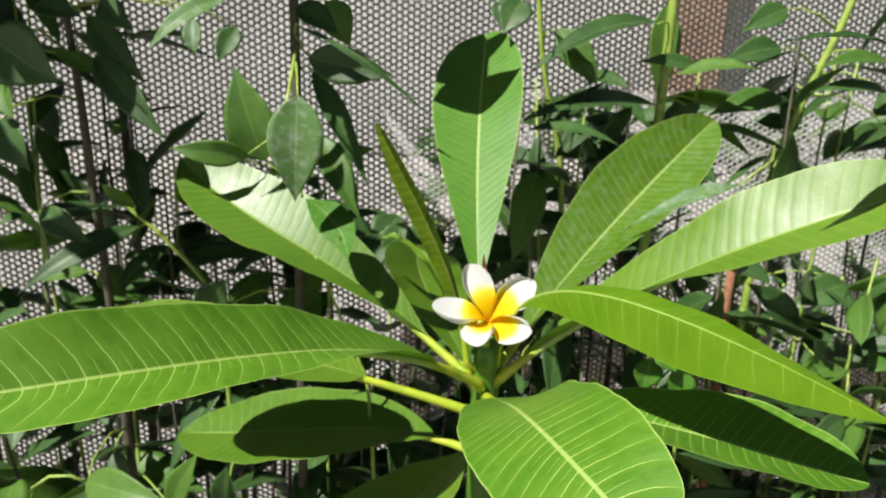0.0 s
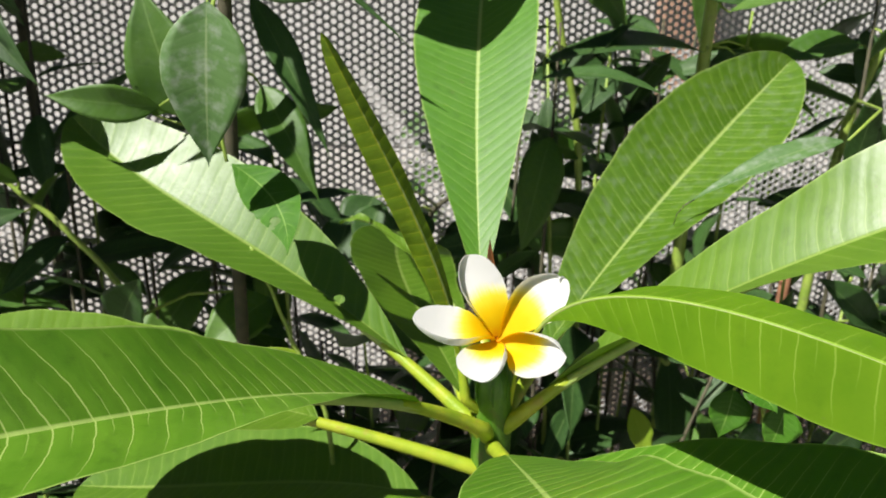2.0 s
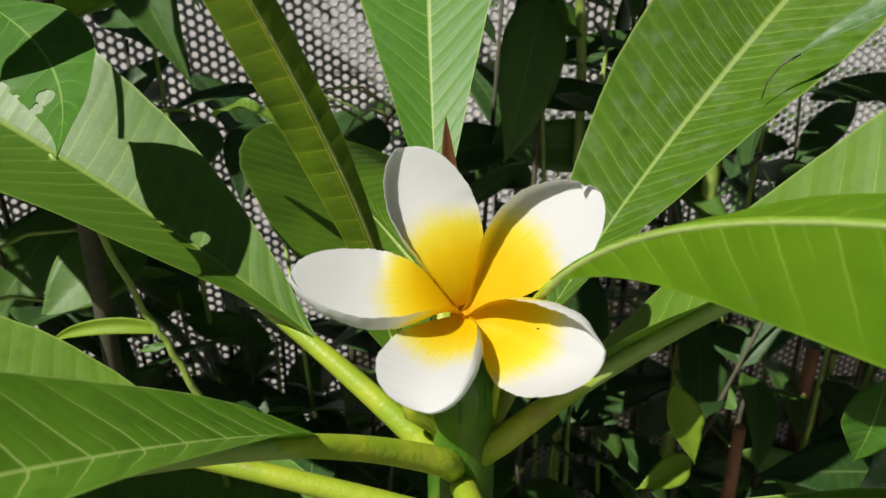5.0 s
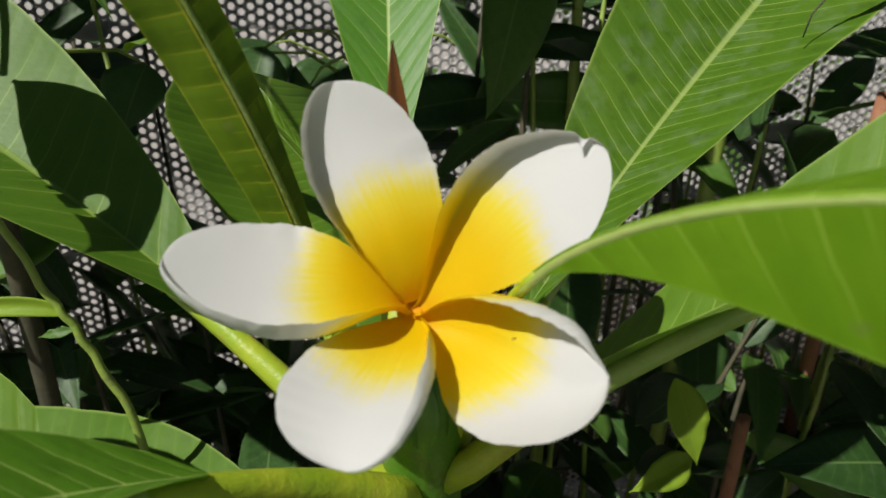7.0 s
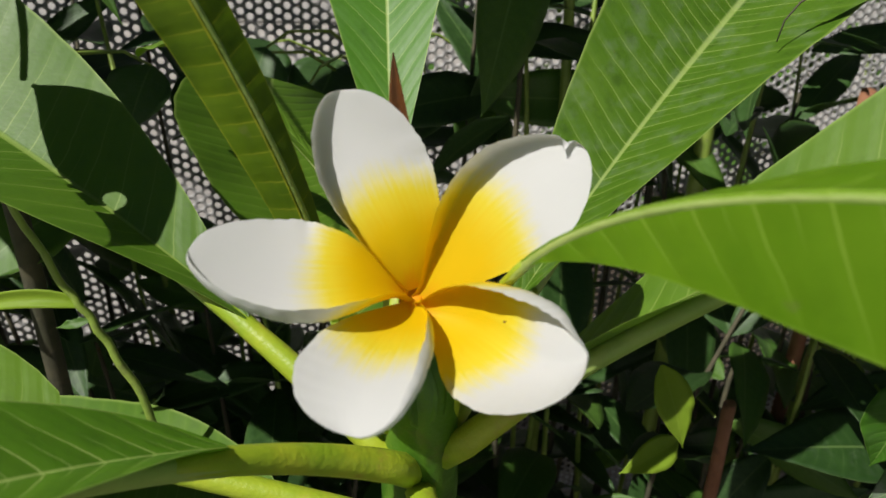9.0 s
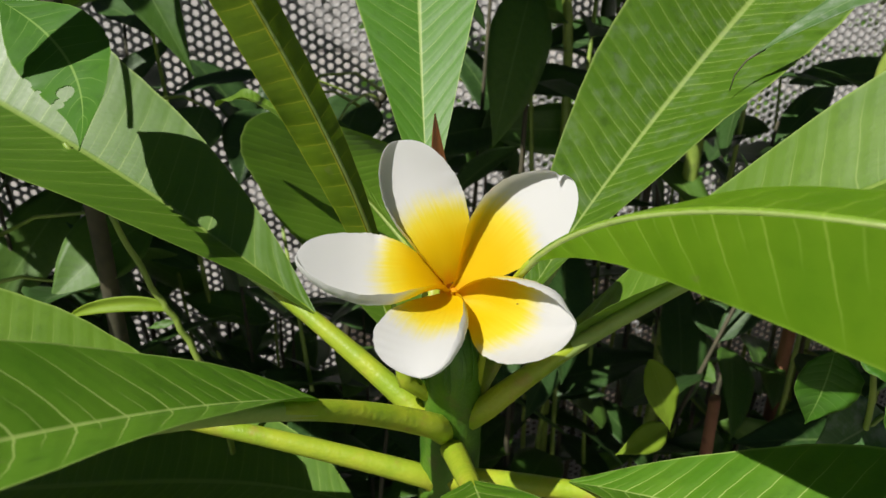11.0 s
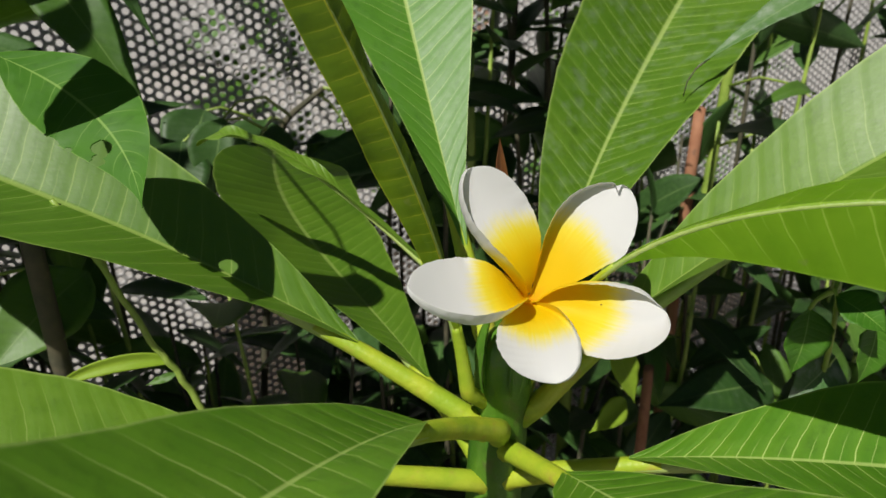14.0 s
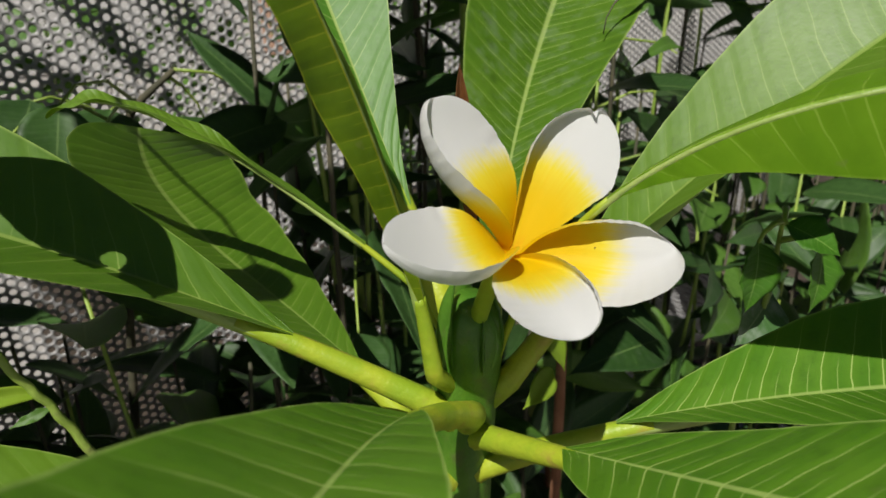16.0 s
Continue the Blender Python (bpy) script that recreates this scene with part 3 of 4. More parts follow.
plumeria_leaf(plumeria, (0.0450, 0.4840, 0.8150), (-0.0295, 0.5470, 0.8140), (-0.1128, 0.5416, 0.7896), (-0.2221, 0.5729, 0.7742), 0.0525, 0.142, 0.015, 0.170, 0.156, 0.907, 0.609, 0.152)
plumeria_leaf(plumeria, (0.0457, 0.4758, 0.8326), (0.0154, 0.4150, 0.8405), (-0.0214, 0.3629, 0.8410), (-0.0516, 0.3091, 0.8218), 0.0373, -0.233, 0.282, 0.322, 0.345, 0.990, 0.476, 0.132)
plumeria_leaf(plumeria, (0.0449, 0.4849, 0.8532), (0.0353, 0.5776, 0.8730), (-0.0180, 0.6219, 0.9048), (-0.0079, 0.6327, 0.9402), 0.0470, -0.103, -0.314, 0.113, 0.250, 0.999, 0.340, 0.178, BLADE, "fresh pale green leaf set low on the stem")
plumeria_leaf(plumeria, (0.0520, 0.5096, 0.9008), (0.0101, 0.5485, 0.9489), (-0.0248, 0.5697, 0.9771), (-0.0421, 0.5780, 0.9597), 0.0045, 0.000, 0.000, 0.150, 0.150, 0.900, 0.500, 0.120, None, "slender curled leaf", 0.0012)

flower = new("flower")
flower.parent = plumeria
flower.empty_display_size = 0.01
tagged(flower, "white five-petalled flower with a yellow throat")
petal(flower, (0.0440, 0.4566, 0.9373), (0.0418, 0.4536, 0.9572), (0.0334, 0.4626, 0.9549), (0.0313, 0.4675, 0.9750), 0.0128, 0.641, 0.346, -0.138, 0.181, 0.635, 0.366, 0.000, 0.0, 0.77)
petal(flower, (0.0442, 0.4563, 0.9333), (0.0598, 0.4563, 0.9563), (0.0587, 0.4584, 0.9575), (0.0764, 0.4566, 0.9659), 0.0141, -0.852, 0.118, -0.024, 0.112, 0.876, 0.503, 0.008, 0.955, 0.50)
petal(flower, (0.0436, 0.4532, 0.9353), (0.0613, 0.4495, 0.9393), (0.0631, 0.4306, 0.9356), (0.0713, 0.4276, 0.9420), 0.0153, -1.246, 0.186, 0.757, -0.161, 0.674, 0.486, 0.018, 0.0, 0.75)
petal(flower, (0.0443, 0.4565, 0.9360), (0.0441, 0.4454, 0.9368), (0.0366, 0.4267, 0.9406), (0.0346, 0.4185, 0.9344), 0.0137, -0.198, -0.120, 0.414, -0.159, 1.000, 0.510, 0.007, 0.0, 0.42)
petal(flower, (0.0440, 0.4561, 0.9371), (0.0295, 0.4460, 0.9515), (0.0298, 0.4471, 0.9378), (0.0057, 0.4460, 0.9528), 0.0128, 0.662, 0.181, -0.021, 0.071, 0.776, 0.425, 0.000, 0.0, 0.60)
tube("flower_tube", flower, [(0.0438, 0.4565, 0.9362), (0.0440, 0.4590, 0.9325), (0.0446, 0.464, 0.924), (0.0455, 0.470, 0.912), (0.046, 0.474, 0.900)], np.array([0.0012, 0.0020, 0.0024, 0.0026, 0.003]), STALK, 12)
tube("throat", flower, [(0.0441, 0.4562, 0.9362), (0.0441, 0.4568, 0.9355), (0.0441, 0.4578, 0.9340), (0.0440, 0.4590, 0.9325)], np.array([0.0024, 0.0027, 0.0022, 0.0019]), THROAT, 16, "orange throat")
for k, (dx, dy, tall) in enumerate(((-0.0060, 0.000, 0.030), (0.0055, -0.002, 0.026), (0.001, -0.0055, 0.022), (0.002, 0.006, 0.034))):
    foot = np.array([0.0455 + dx, 0.474 + dy, 0.893])
    ends = np.array([foot, foot + [dx * 0.3, dy * 0.3, tall * 0.35], foot + [dx * 0.2, dy * 0.2, tall * 0.7], foot + [-dx * 0.1, -dy * 0.1, tall]])
    top, under, uv = blade_grid(local(flower, ends), 0.0042, 0.0, 0.0, 0.5, 0.5, 0.5, 0.8, 0.02, 18, 7, 0.0006, 0.0, 0, 60 + k, ref=(dx, dy, 0.0))
    linked("bract", sheet_mesh("bract", top, under, uv), [STEM], flower)
def dots(name, parent, places, radius, mat, label):
    bm = bmesh.new()
    for place in local(parent, np.array(places)):
        bmesh.ops.create_uvsphere(bm, u_segments=8, v_segments=6, radius=radius, matrix=Matrix.Translation(place) @ Matrix.Diagonal((1.5, 0.8, 0.7, 1)))
    me = bpy.data.meshes.new(name)
    bm.to_mesh(me)
    bm.free()
    smooth(me)
    return linked(name, me, [mat], parent, label)


dots("sap_drop", drop_leaf, [(0.1335, 0.5315, 0.9512), (0.1350, 0.5330, 0.9520)], 0.0008, PETAL, "dried white sap on the leaf edge")
dots("speck", flower, [(0.0603, 0.4422, 0.9393)], 0.00022, BUD, "tiny dark speck on a petal")
bud_top, bud_under, bud_uv = blade_grid(local(flower, np.array([(0.0455, 0.473, 0.935), (0.0445, 0.474, 0.955), (0.043, 0.474, 0.968), (0.041, 0.4714, 0.981)])), 0.0036, 0.3, 0.2, 0.7, 0.7, 0.6, 0.9, 0.02, 20, 7, 0.0005, 0, 14, 3)
linked("bud_leaf", sheet_mesh("bud_leaf", bud_top, bud_under, bud_uv), [BUD], flower, "small reddish brown young leaf")

# ---------------------------------------------------------------- shrubs along the fence
plant = thing("shrub", (-0.13, 0.62, 0.10), "dark green shrub twig with hanging dusty leaves", "shrub", "shrubs along the fence")
stem(plant, [(-0.13, 0.64, 0.10), (-0.125, 0.63, 0.6), (-0.115, 0.62, 1.08), (-0.113, 0.62, 1.30)], np.array([0.006, 0.005, 0.0045, 0.003]), TWIG_DARK, 8)
stem(plant, [(-0.06, 0.85, 0.10), (-0.03, 0.845, 0.6), (0.01, 0.835, 0.90), (0.05, 0.83, 0.93)], np.array([0.004, 0.0035, 0.003, 0.002]), TWIG_DARK, 8)
twig_leaf(plant, (-0.091, 0.500, 1.089), (-0.0945, 0.494, 1.010), 0.0195, 0, 0.05, TWIG_DUSTY)
ends = np.array([(-0.0968, 0.534, 1.0055), (-0.0562, 0.4808, 0.9699)])
ends = np.array([ends[0], ends[0] + (ends[1] - ends[0]) / 3 + [0.0119, 0.0053, 0.0021], ends[0] + (ends[1] - ends[0]) * 2 / 3 + [0.0119, 0.0053, 0.0021], ends[1]])
top, under, uv = blade_grid(local(plant, ends), 0.0140, 0.072, -0.437, 0.09, 0.0525, 1.014, 1.459, 0.04, 220, 121, 0.0004, 0.0004, 0, 31, ref=(0, -0.588, 0.809))
bitten = linked("leaf", sheet_mesh("leaf", top, under, uv, ((0.655, 0.70, 0.042, 0.13), (0.69, 0.80, 0.018, 0.12), (0.715, 0.92, 0.024, 0.12), (0.50, 1.0, 0.03, 0.05), (0.58, 1.0, 0.02, 0.06))), [TWIG_BITTEN], plant, "insect-bitten pointed green leaf with a hole")
tube("petiole", bitten, [(-0.113, 0.62, 1.12), (-0.116, 0.585, 1.075), (-0.108, 0.556, 1.035), (-0.0968, 0.534, 1.0055)], np.array([0.0016, 0.0014, 0.0013, 0.0010]), TWIG_STEM, 6)
twig_leaf(plant, (-0.144, 0.620, 1.015), (-0.167, 0.620, 1.100), 0.0218, 0, 0.1)
twig_leaf(plant, (-0.151, 0.600, 1.027), (-0.213, 0.580, 1.035), 0.0111, 0, 0.15, TWIG_FRESH)
twig_leaf(plant, (-0.169, 0.630, 1.016), (-0.151, 0.620, 1.071), 0.0147, 0, 0.1, TWIG_FRESH)
twig_leaf(plant, (-0.109, 0.660, 1.098), (-0.052, 0.620, 0.993), 0.0089, 0.6, 0.1)
twig_leaf(plant, (-0.105, 0.660, 1.039), (-0.060, 0.620, 0.963), 0.0132, 0.5, 0.1)
twig_leaf(plant, (-0.103, 0.600, 1.109), (-0.027, 0.580, 1.096), 0.0153, 0, 0.1)
twig_leaf(plant, (-0.105, 0.580, 1.133), (0.004, 0.560, 1.064), 0.0028, 0.6, 0.1)
twig_leaf(plant, (-0.114, 0.620, 1.150), (-0.077, 0.620, 1.127), 0.0111, 0.5, 0.1)
twig_leaf(plant, (-0.091, 0.640, 1.156), (-0.070, 0.640, 1.116), 0.0156, 0.3, 0.1)
twig_leaf(plant, (-0.083, 0.720, 0.929), (-0.095, 0.700, 0.896), 0.0164, 0.3, 0.1)
twig_leaf(plant, (-0.052, 0.740, 0.923), (-0.065, 0.700, 0.883), 0.0185, 0.3, 0.1)
twig_leaf(plant, (-0.027, 0.740, 0.935), (-0.041, 0.720, 0.889), 0.0179, 0.3, 0.1)
twig_leaf(plant, (-0.007, 0.760, 0.910), (-0.015, 0.720, 0.872), 0.0154, 0.3, 0.1)
twig_leaf(plant, (-0.036, 0.820, 0.924), (-0.058, 0.780, 0.885), 0.0237, 0.3, 0.1)
twig_leaf(plant, (0.007, 0.830, 0.911), (-0.016, 0.790, 0.868), 0.0245, 0.3, 0.1)
twig_leaf(plant, (0.068, 0.840, 0.895), (0.038, 0.800, 0.849), 0.0256, 0.3, 0.1)
twig_leaf(plant, (0.112, 0.840, 0.895), (0.085, 0.800, 0.853), 0.0196, 0.3, 0.1)
# Overhead leaves out of view, invented to throw shade on the foliage behind.
for k, (x, y, z, dx, dy) in enumerate(((-0.12, 0.60, 1.25, -0.09, -0.03), (-0.12, 0.58, 1.27, -0.08, -0.07), (-0.13, 0.62, 1.24, -0.10, 0.01), (-0.13, 0.60, 1.28, -0.08, -0.06), (-0.11, 0.61, 1.29, 0.06, -0.06), (-0.12, 0.62, 1.22, 0.07, 0.02))):
    twig_leaf(plant, (x, y, z), (x + dx, y + dy, z - 0.02), 0.020, 0.9, 0.1)
# Two more unseen leaves, placed to cast shadow bands on the upright plumeria blade.
twig_leaf(plant, (-0.035, 0.620, 1.205), (0.040, 0.632, 1.195), 0.006, 0.9, 0.1)
twig_leaf(plant, (-0.075, 0.560, 1.205), (0.028, 0.578, 1.195), 0.009, 0.9, 0.1)

left_shrub = plant = thing("shrub", (-0.30, 0.66, 0.10), "dark green shrub with pointed dusty leaves", "shrub", "shrubs along the fence")
stem(plant, [(-0.31, 0.68, 0.10), (-0.315, 0.67, 0.6), (-0.318, 0.66, 1.0), (-0.33, 0.66, 1.30)], np.array([0.006, 0.005, 0.004, 0.003]), TWIG_DARK, 8)
stem(plant, [(-0.20, 0.66, 0.70), (-0.21, 0.66, 0.88), (-0.255, 0.66, 0.935), (-0.30, 0.66, 0.975)], np.array([0.003, 0.0026, 0.0024, 0.0015]), TWIG_STEM, 8)
twig_leaf(plant, (-0.331, 0.550, 1.122), (-0.281, 0.550, 1.086), 0.0254, 0.1, 0.1)
twig_leaf(plant, (-0.306, 0.660, 1.140), (-0.250, 0.640, 1.080), 0.0137, 0.2, 0.1)
twig_leaf(plant, (-0.285, 0.620, 1.107), (-0.214, 0.580, 1.039), 0.0137, 0.3, 0.15)
twig_leaf(plant, (-0.154, 0.580, 1.153), (-0.210, 0.540, 1.110), 0.0081, 0.4, 0.2, TWIG_DUSTY)
twig_leaf(plant, (-0.276, 0.620, 1.150), (-0.241, 0.600, 1.126), 0.0117, 0.1, 0.1)
twig_leaf(plant, (-0.178, 0.680, 1.133), (-0.193, 0.660, 1.100), 0.0112, 0.1, 0.1)
twig_leaf(plant, (-0.219, 0.680, 1.140), (-0.213, 0.660, 1.103), 0.0091, 0.1, 0.1)
twig_leaf(plant, (-0.347, 0.580, 1.089), (-0.325, 0.560, 1.057), 0.0128, 0.2, 0.1)
twig_leaf(plant, (-0.350, 0.580, 1.055), (-0.318, 0.560, 1.016), 0.0161, 0.2, 0.1)
twig_leaf(plant, (-0.274, 0.660, 0.947), (-0.368, 0.600, 0.896), 0.0119, 0.4, 0.15)
twig_leaf(plant, (-0.373, 0.660, 0.961), (-0.305, 0.620, 0.939), 0.0132, 0.2, 0.1)
twig_leaf(plant, (-0.280, 0.660, 0.965), (-0.301, 0.640, 0.991), 0.0076, 0.2, 0.2)
twig_leaf(plant, (-0.293, 0.660, 0.965), (-0.342, 0.640, 0.965), 0.0030, 0.2, 0.1)
twig_leaf(plant, (-0.221, 0.660, 0.853), (-0.185, 0.620, 0.908), 0.0195, 0.2, 0.1)
twig_leaf(plant, (-0.341, 0.640, 1.145), (-0.291, 0.620, 1.136), 0.0102, 0.4, 0.1)
twig_leaf(plant, (-0.331, 0.640, 1.106), (-0.274, 0.660, 1.079), 0.0081, 0.5, 0.1)
twig_leaf(plant, (-0.304, 0.550, 0.738), (-0.209, 0.500, 0.752), 0.0157, 0.4, 0.2, TWIG_FRESH)
twig_leaf(plant, (-0.260, 0.620, 0.657), (-0.218, 0.600, 0.736), 0.0138, 0.3, 0.1, TWIG_FRESH)
twig_leaf(plant, (-0.209, 0.640, 0.643), (-0.198, 0.620, 0.708), 0.0154, 0.3, 0.1)
twig_leaf(plant, (-0.351, 0.700, 0.885), (-0.399, 0.680, 0.879), 0.0079, 0.6, 0.1)
twig_leaf(plant, (-0.412, 0.700, 0.945), (-0.425, 0.680, 0.938), 0.0067, 0.6, 0.1)
twig_leaf(plant, (-0.331, 0.660, 0.696), (-0.306, 0.640, 0.667), 0.0136, 0.2, 0.1)
twig_leaf(plant, (-0.145, 0.660, 0.835), (-0.144, 0.600, 0.857), 0.0171, 0.5, 0.2)
twig_leaf(plant, (-0.103, 0.660, 0.880), (-0.150, 0.620, 0.849), 0.0169, 0.6, 0.1)
# This pair hangs above the view, added only to shade the shrub's upper left.
twig_leaf(plant, (-0.365, 0.600, 1.265), (-0.405, 0.440, 1.270), 0.020, 0.95, 0.05)
twig_leaf(plant, (-0.385, 0.620, 1.285), (-0.450, 0.470, 1.285), 0.022, 0.95, 0.05)

plant = thing("shrub", (0.24, 0.78, 0.10), "leggy shrub with bright green stems and long leaves", "shrub", "shrubs along the fence")
stem(plant, [(0.255, 0.79, 0.10), (0.25, 0.785, 0.6), (0.249, 0.775, 1.05), (0.256, 0.775, 1.32)], np.array([0.006, 0.006, 0.0055, 0.004]), TWIG_STEM, 10)
stem(plant, [(0.16, 0.80, 0.10), (0.158, 0.80, 0.6), (0.155, 0.79, 0.97), (0.115, 0.78, 1.12), (0.105, 0.78, 1.30)], np.array([0.004, 0.004, 0.0035, 0.003, 0.0025]), TWIG_STEM, 8)
stem(plant, [(0.37, 0.79, 0.10), (0.375, 0.79, 0.6), (0.385, 0.785, 1.0), (0.44, 0.78, 1.16), (0.47, 0.78, 1.30)], np.array([0.005, 0.005, 0.0045, 0.004, 0.003]), TWIG_STEM, 10)
twig_leaf(plant, (0.237, 0.760, 1.147), (0.092, 0.700, 1.093), 0.0121, 0.7, 0.15)
twig_leaf(plant, (0.132, 0.780, 1.141), (0.178, 0.760, 1.080), 0.0170, 0.1, 0.1)
twig_leaf(plant, (0.247, 0.760, 1.062), (0.086, 0.700, 1.048), 0.0133, 0.8, 0.1)
twig_leaf(plant, (0.092, 0.680, 1.043), (0.177, 0.640, 1.034), 0.0076, 0.7, 0.15)
twig_leaf(plant, (0.165, 0.800, 1.029), (0.211, 0.780, 1.048), 0.0105, 0.3, 0.1)
twig_leaf(plant, (0.157, 0.800, 0.969), (0.101, 0.780, 0.976), 0.0144, 0.5, 0.2)
twig_leaf(plant, (0.081, 0.660, 1.161), (0.063, 0.640, 1.131), 0.0158, 0.3, 0.1)
twig_leaf(plant, (0.060, 0.680, 1.161), (0.072, 0.660, 1.131), 0.0108, 0.3, 0.1)
twig_leaf(plant, (0.252, 0.800, 1.171), (0.255, 0.800, 1.061), 0.0175, 0.2, 0.05, TWIG_FRESH)
twig_leaf(plant, (0.257, 0.760, 1.094), (0.328, 0.720, 1.103), 0.0102, 0.6, 0.15)
twig_leaf(plant, (0.376, 0.780, 1.165), (0.320, 0.760, 1.139), 0.0135, 0.4, 0.1)
twig_leaf(plant, (0.367, 0.760, 1.125), (0.298, 0.740, 1.110), 0.0145, 0.4, 0.1)
twig_leaf(plant, (0.242, 0.370, 1.127), (0.172, 0.350, 1.128), 0.0030, 0.8, 0.08)
twig_leaf(plant, (0.470, 0.740, 1.113), (0.377, 0.700, 1.107), 0.0107, 0.6, 0.1)
twig_leaf(plant, (0.476, 0.740, 1.082), (0.370, 0.700, 1.083), 0.0094, 0.6, 0.1)
twig_leaf(plant, (0.506, 0.780, 1.043), (0.435, 0.760, 1.020), 0.0116, 0.4, 0.1)
twig_leaf(plant, (0.310, 0.800, 1.059), (0.232, 0.780, 1.016), 0.0121, 0.4, 0.1)
twig_leaf(plant, (0.388, 0.780, 1.072), (0.296, 0.760, 1.053), 0.0135, 0.6, 0.1)
twig_leaf(plant, (0.401, 0.800, 1.086), (0.396, 0.780, 1.019), 0.0142, 0.3, 0.1)
twig_leaf(plant, (0.291, 0.780, 1.102), (0.217, 0.760, 1.107), 0.0104, 0.4, 0.1)
twig_leaf(plant, (0.363, 0.800, 1.047), (0.412, 0.780, 1.038), 0.0099, 0.4, 0.1)
twig_leaf(plant, (0.305, 0.800, 1.046), (0.360, 0.780, 1.006), 0.0069, 0.4, 0.1)
twig_leaf(plant, (0.420, 0.720, 0.814), (0.337, 0.700, 0.886), 0.0177, 0.5, 0.1)
twig_leaf(plant, (0.407, 0.660, 0.815), (0.385, 0.640, 0.849), 0.0117, 0.4, 0.1)
twig_leaf(plant, (0.477, 0.750, 0.871), (0.411, 0.740, 0.847), 0.0189, 0.4, 0.1)
twig_leaf(plant, (0.502, 0.700, 0.811), (0.473, 0.680, 0.793), 0.0145, 0.4, 0.1)
twig_leaf(plant, (0.262, 0.750, 0.769), (0.265, 0.720, 0.748), 0.0152, 0.4, 0.1)
twig_leaf(plant, (0.354, 0.620, 0.752), (0.358, 0.600, 0.727), 0.0193, 0.4, 0.1)
twig_leaf(plant, (0.346, 0.620, 0.795), (0.268, 0.560, 0.802), 0.0131, 0.3, 0.1)
twig_leaf(plant, (0.383, 0.620, 0.752), (0.301, 0.580, 0.761), 0.0135, 0.5, 0.1)
twig_leaf(plant, (0.419, 0.620, 0.774), (0.356, 0.580, 0.762), 0.0141, 0.3, 0.1)
twig_leaf(plant, (0.411, 0.620, 0.799), (0.337, 0.600, 0.815), 0.0091, 0.3, 0.1)
twig_leaf(plant, (0.369, 0.660, 0.700), (0.240, 0.640, 0.723), 0.0189, 0.6, 0.1)
twig_leaf(plant, (0.391, 0.700, 0.923), (0.296, 0.660, 0.925), 0.0053, 0.6, 0.2)
twig_leaf(plant, (0.286, 0.720, 0.656), (0.223, 0.700, 0.675), 0.0121, 0.4, 0.1)
twig_leaf(plant, (0.092, 0.660, 0.798), (0.089, 0.620, 0.782), 0.0106, 0.4, 0.1)
twig_leaf(plant, (0.150, 0.570, 0.838), (0.161, 0.558, 0.802), 0.0085, 0.3, 0.1, SHOOT)
twig_leaf(plant, (0.168, 0.575, 0.792), (0.136, 0.560, 0.787), 0.0070, 0.4, 0.1, SHOOT)
curled = twig_leaf(plant, (0.242, 0.534, 1.022), (0.158, 0.539, 0.984), 0.0062, 0.6, 0.14, TWIG_DUSTY)
tube("tip", curled, [(0.163, 0.5385, 0.987), (0.157, 0.5385, 0.983), (0.1535, 0.5385, 0.978), (0.1525, 0.5385, 0.972)], np.array([0.0005, 0.00032, 0.00026, 0.0002]), TWIG_DARK, 6, "dark withered hooked tip")
tube("petiole", curled, [(0.372, 0.787, 0.98), (0.345, 0.70, 1.030), (0.290, 0.585, 1.034), (0.242, 0.534, 1.022)], np.array([0.0016, 0.0014, 0.0011, 0.0008]), TWIG_STEM, 6)

sprig = thing("sprig", (0.20, 0.50, 0.10), "slender self-sown sprig with small pointed bright leaves", "plant")
stem(sprig, [(0.215, 0.510, 0.10), (0.210, 0.500, 0.55), (0.200, 0.485, 0.82), (0.190, 0.474, 0.88), (0.174, 0.464, 0.918)], np.array([0.0022, 0.0018, 0.0014, 0.0011, 0.0008]), TWIG_STEM, 8)
twig_leaf(sprig, (0.1665, 0.4675, 0.9065), (0.1605, 0.4640, 0.8800), 0.0110, 0.15, 0.08, TWIG_BITTEN)
twig_leaf(sprig, (0.1880, 0.4560, 0.9030), (0.1795, 0.4510, 0.8800), 0.0105, 0.20, 0.08, TWIG_BITTEN)
twig_leaf(sprig, (0.2020, 0.4800, 0.8700), (0.1700, 0.4720, 0.8580), 0.0125, 0.45, 0.08, TWIG_DUSTY)
twig_leaf(sprig, (0.1680, 0.4600, 0.9150), (0.1770, 0.4430, 0.9060), 0.0085, 0.30, 0.10, TWIG_BITTEN)
twig_leaf(sprig, (0.2080, 0.4820, 0.8500), (0.1900, 0.4600, 0.8360), 0.0110, 0.50, 0.10, TWIG_BITTEN)

arch = [(-0.275, 0.53, 0.45), (-0.36, 0.55, 0.70), (-0.352, 0.55, 0.728), (-0.335, 0.55, 0.741), (-0.316, 0.55, 0.742), (-0.304, 0.55, 0.736)]
tube("stem", left_shrub, arch, np.array([0.003, 0.0022, 0.0018, 0.0016, 0.0014, 0.0012]), TWIG_STEM, 8)

plant = thing("vine", (-0.07, 0.547, 0.10), "thin yellow-green vine shoot with a curled young leaf", "vine")
vine_way = [(-0.0903, 0.547, 0.9538), (-0.0785, 0.547, 0.9239), (-0.0678, 0.547, 0.8912), (-0.0623, 0.547, 0.8805), (-0.0568, 0.547, 0.8654), (-0.0463, 0.547, 0.8347)]
vine_way = [(-0.03, 0.56, 0.10), (-0.04, 0.55, 0.55)] + vine_way[::-1]
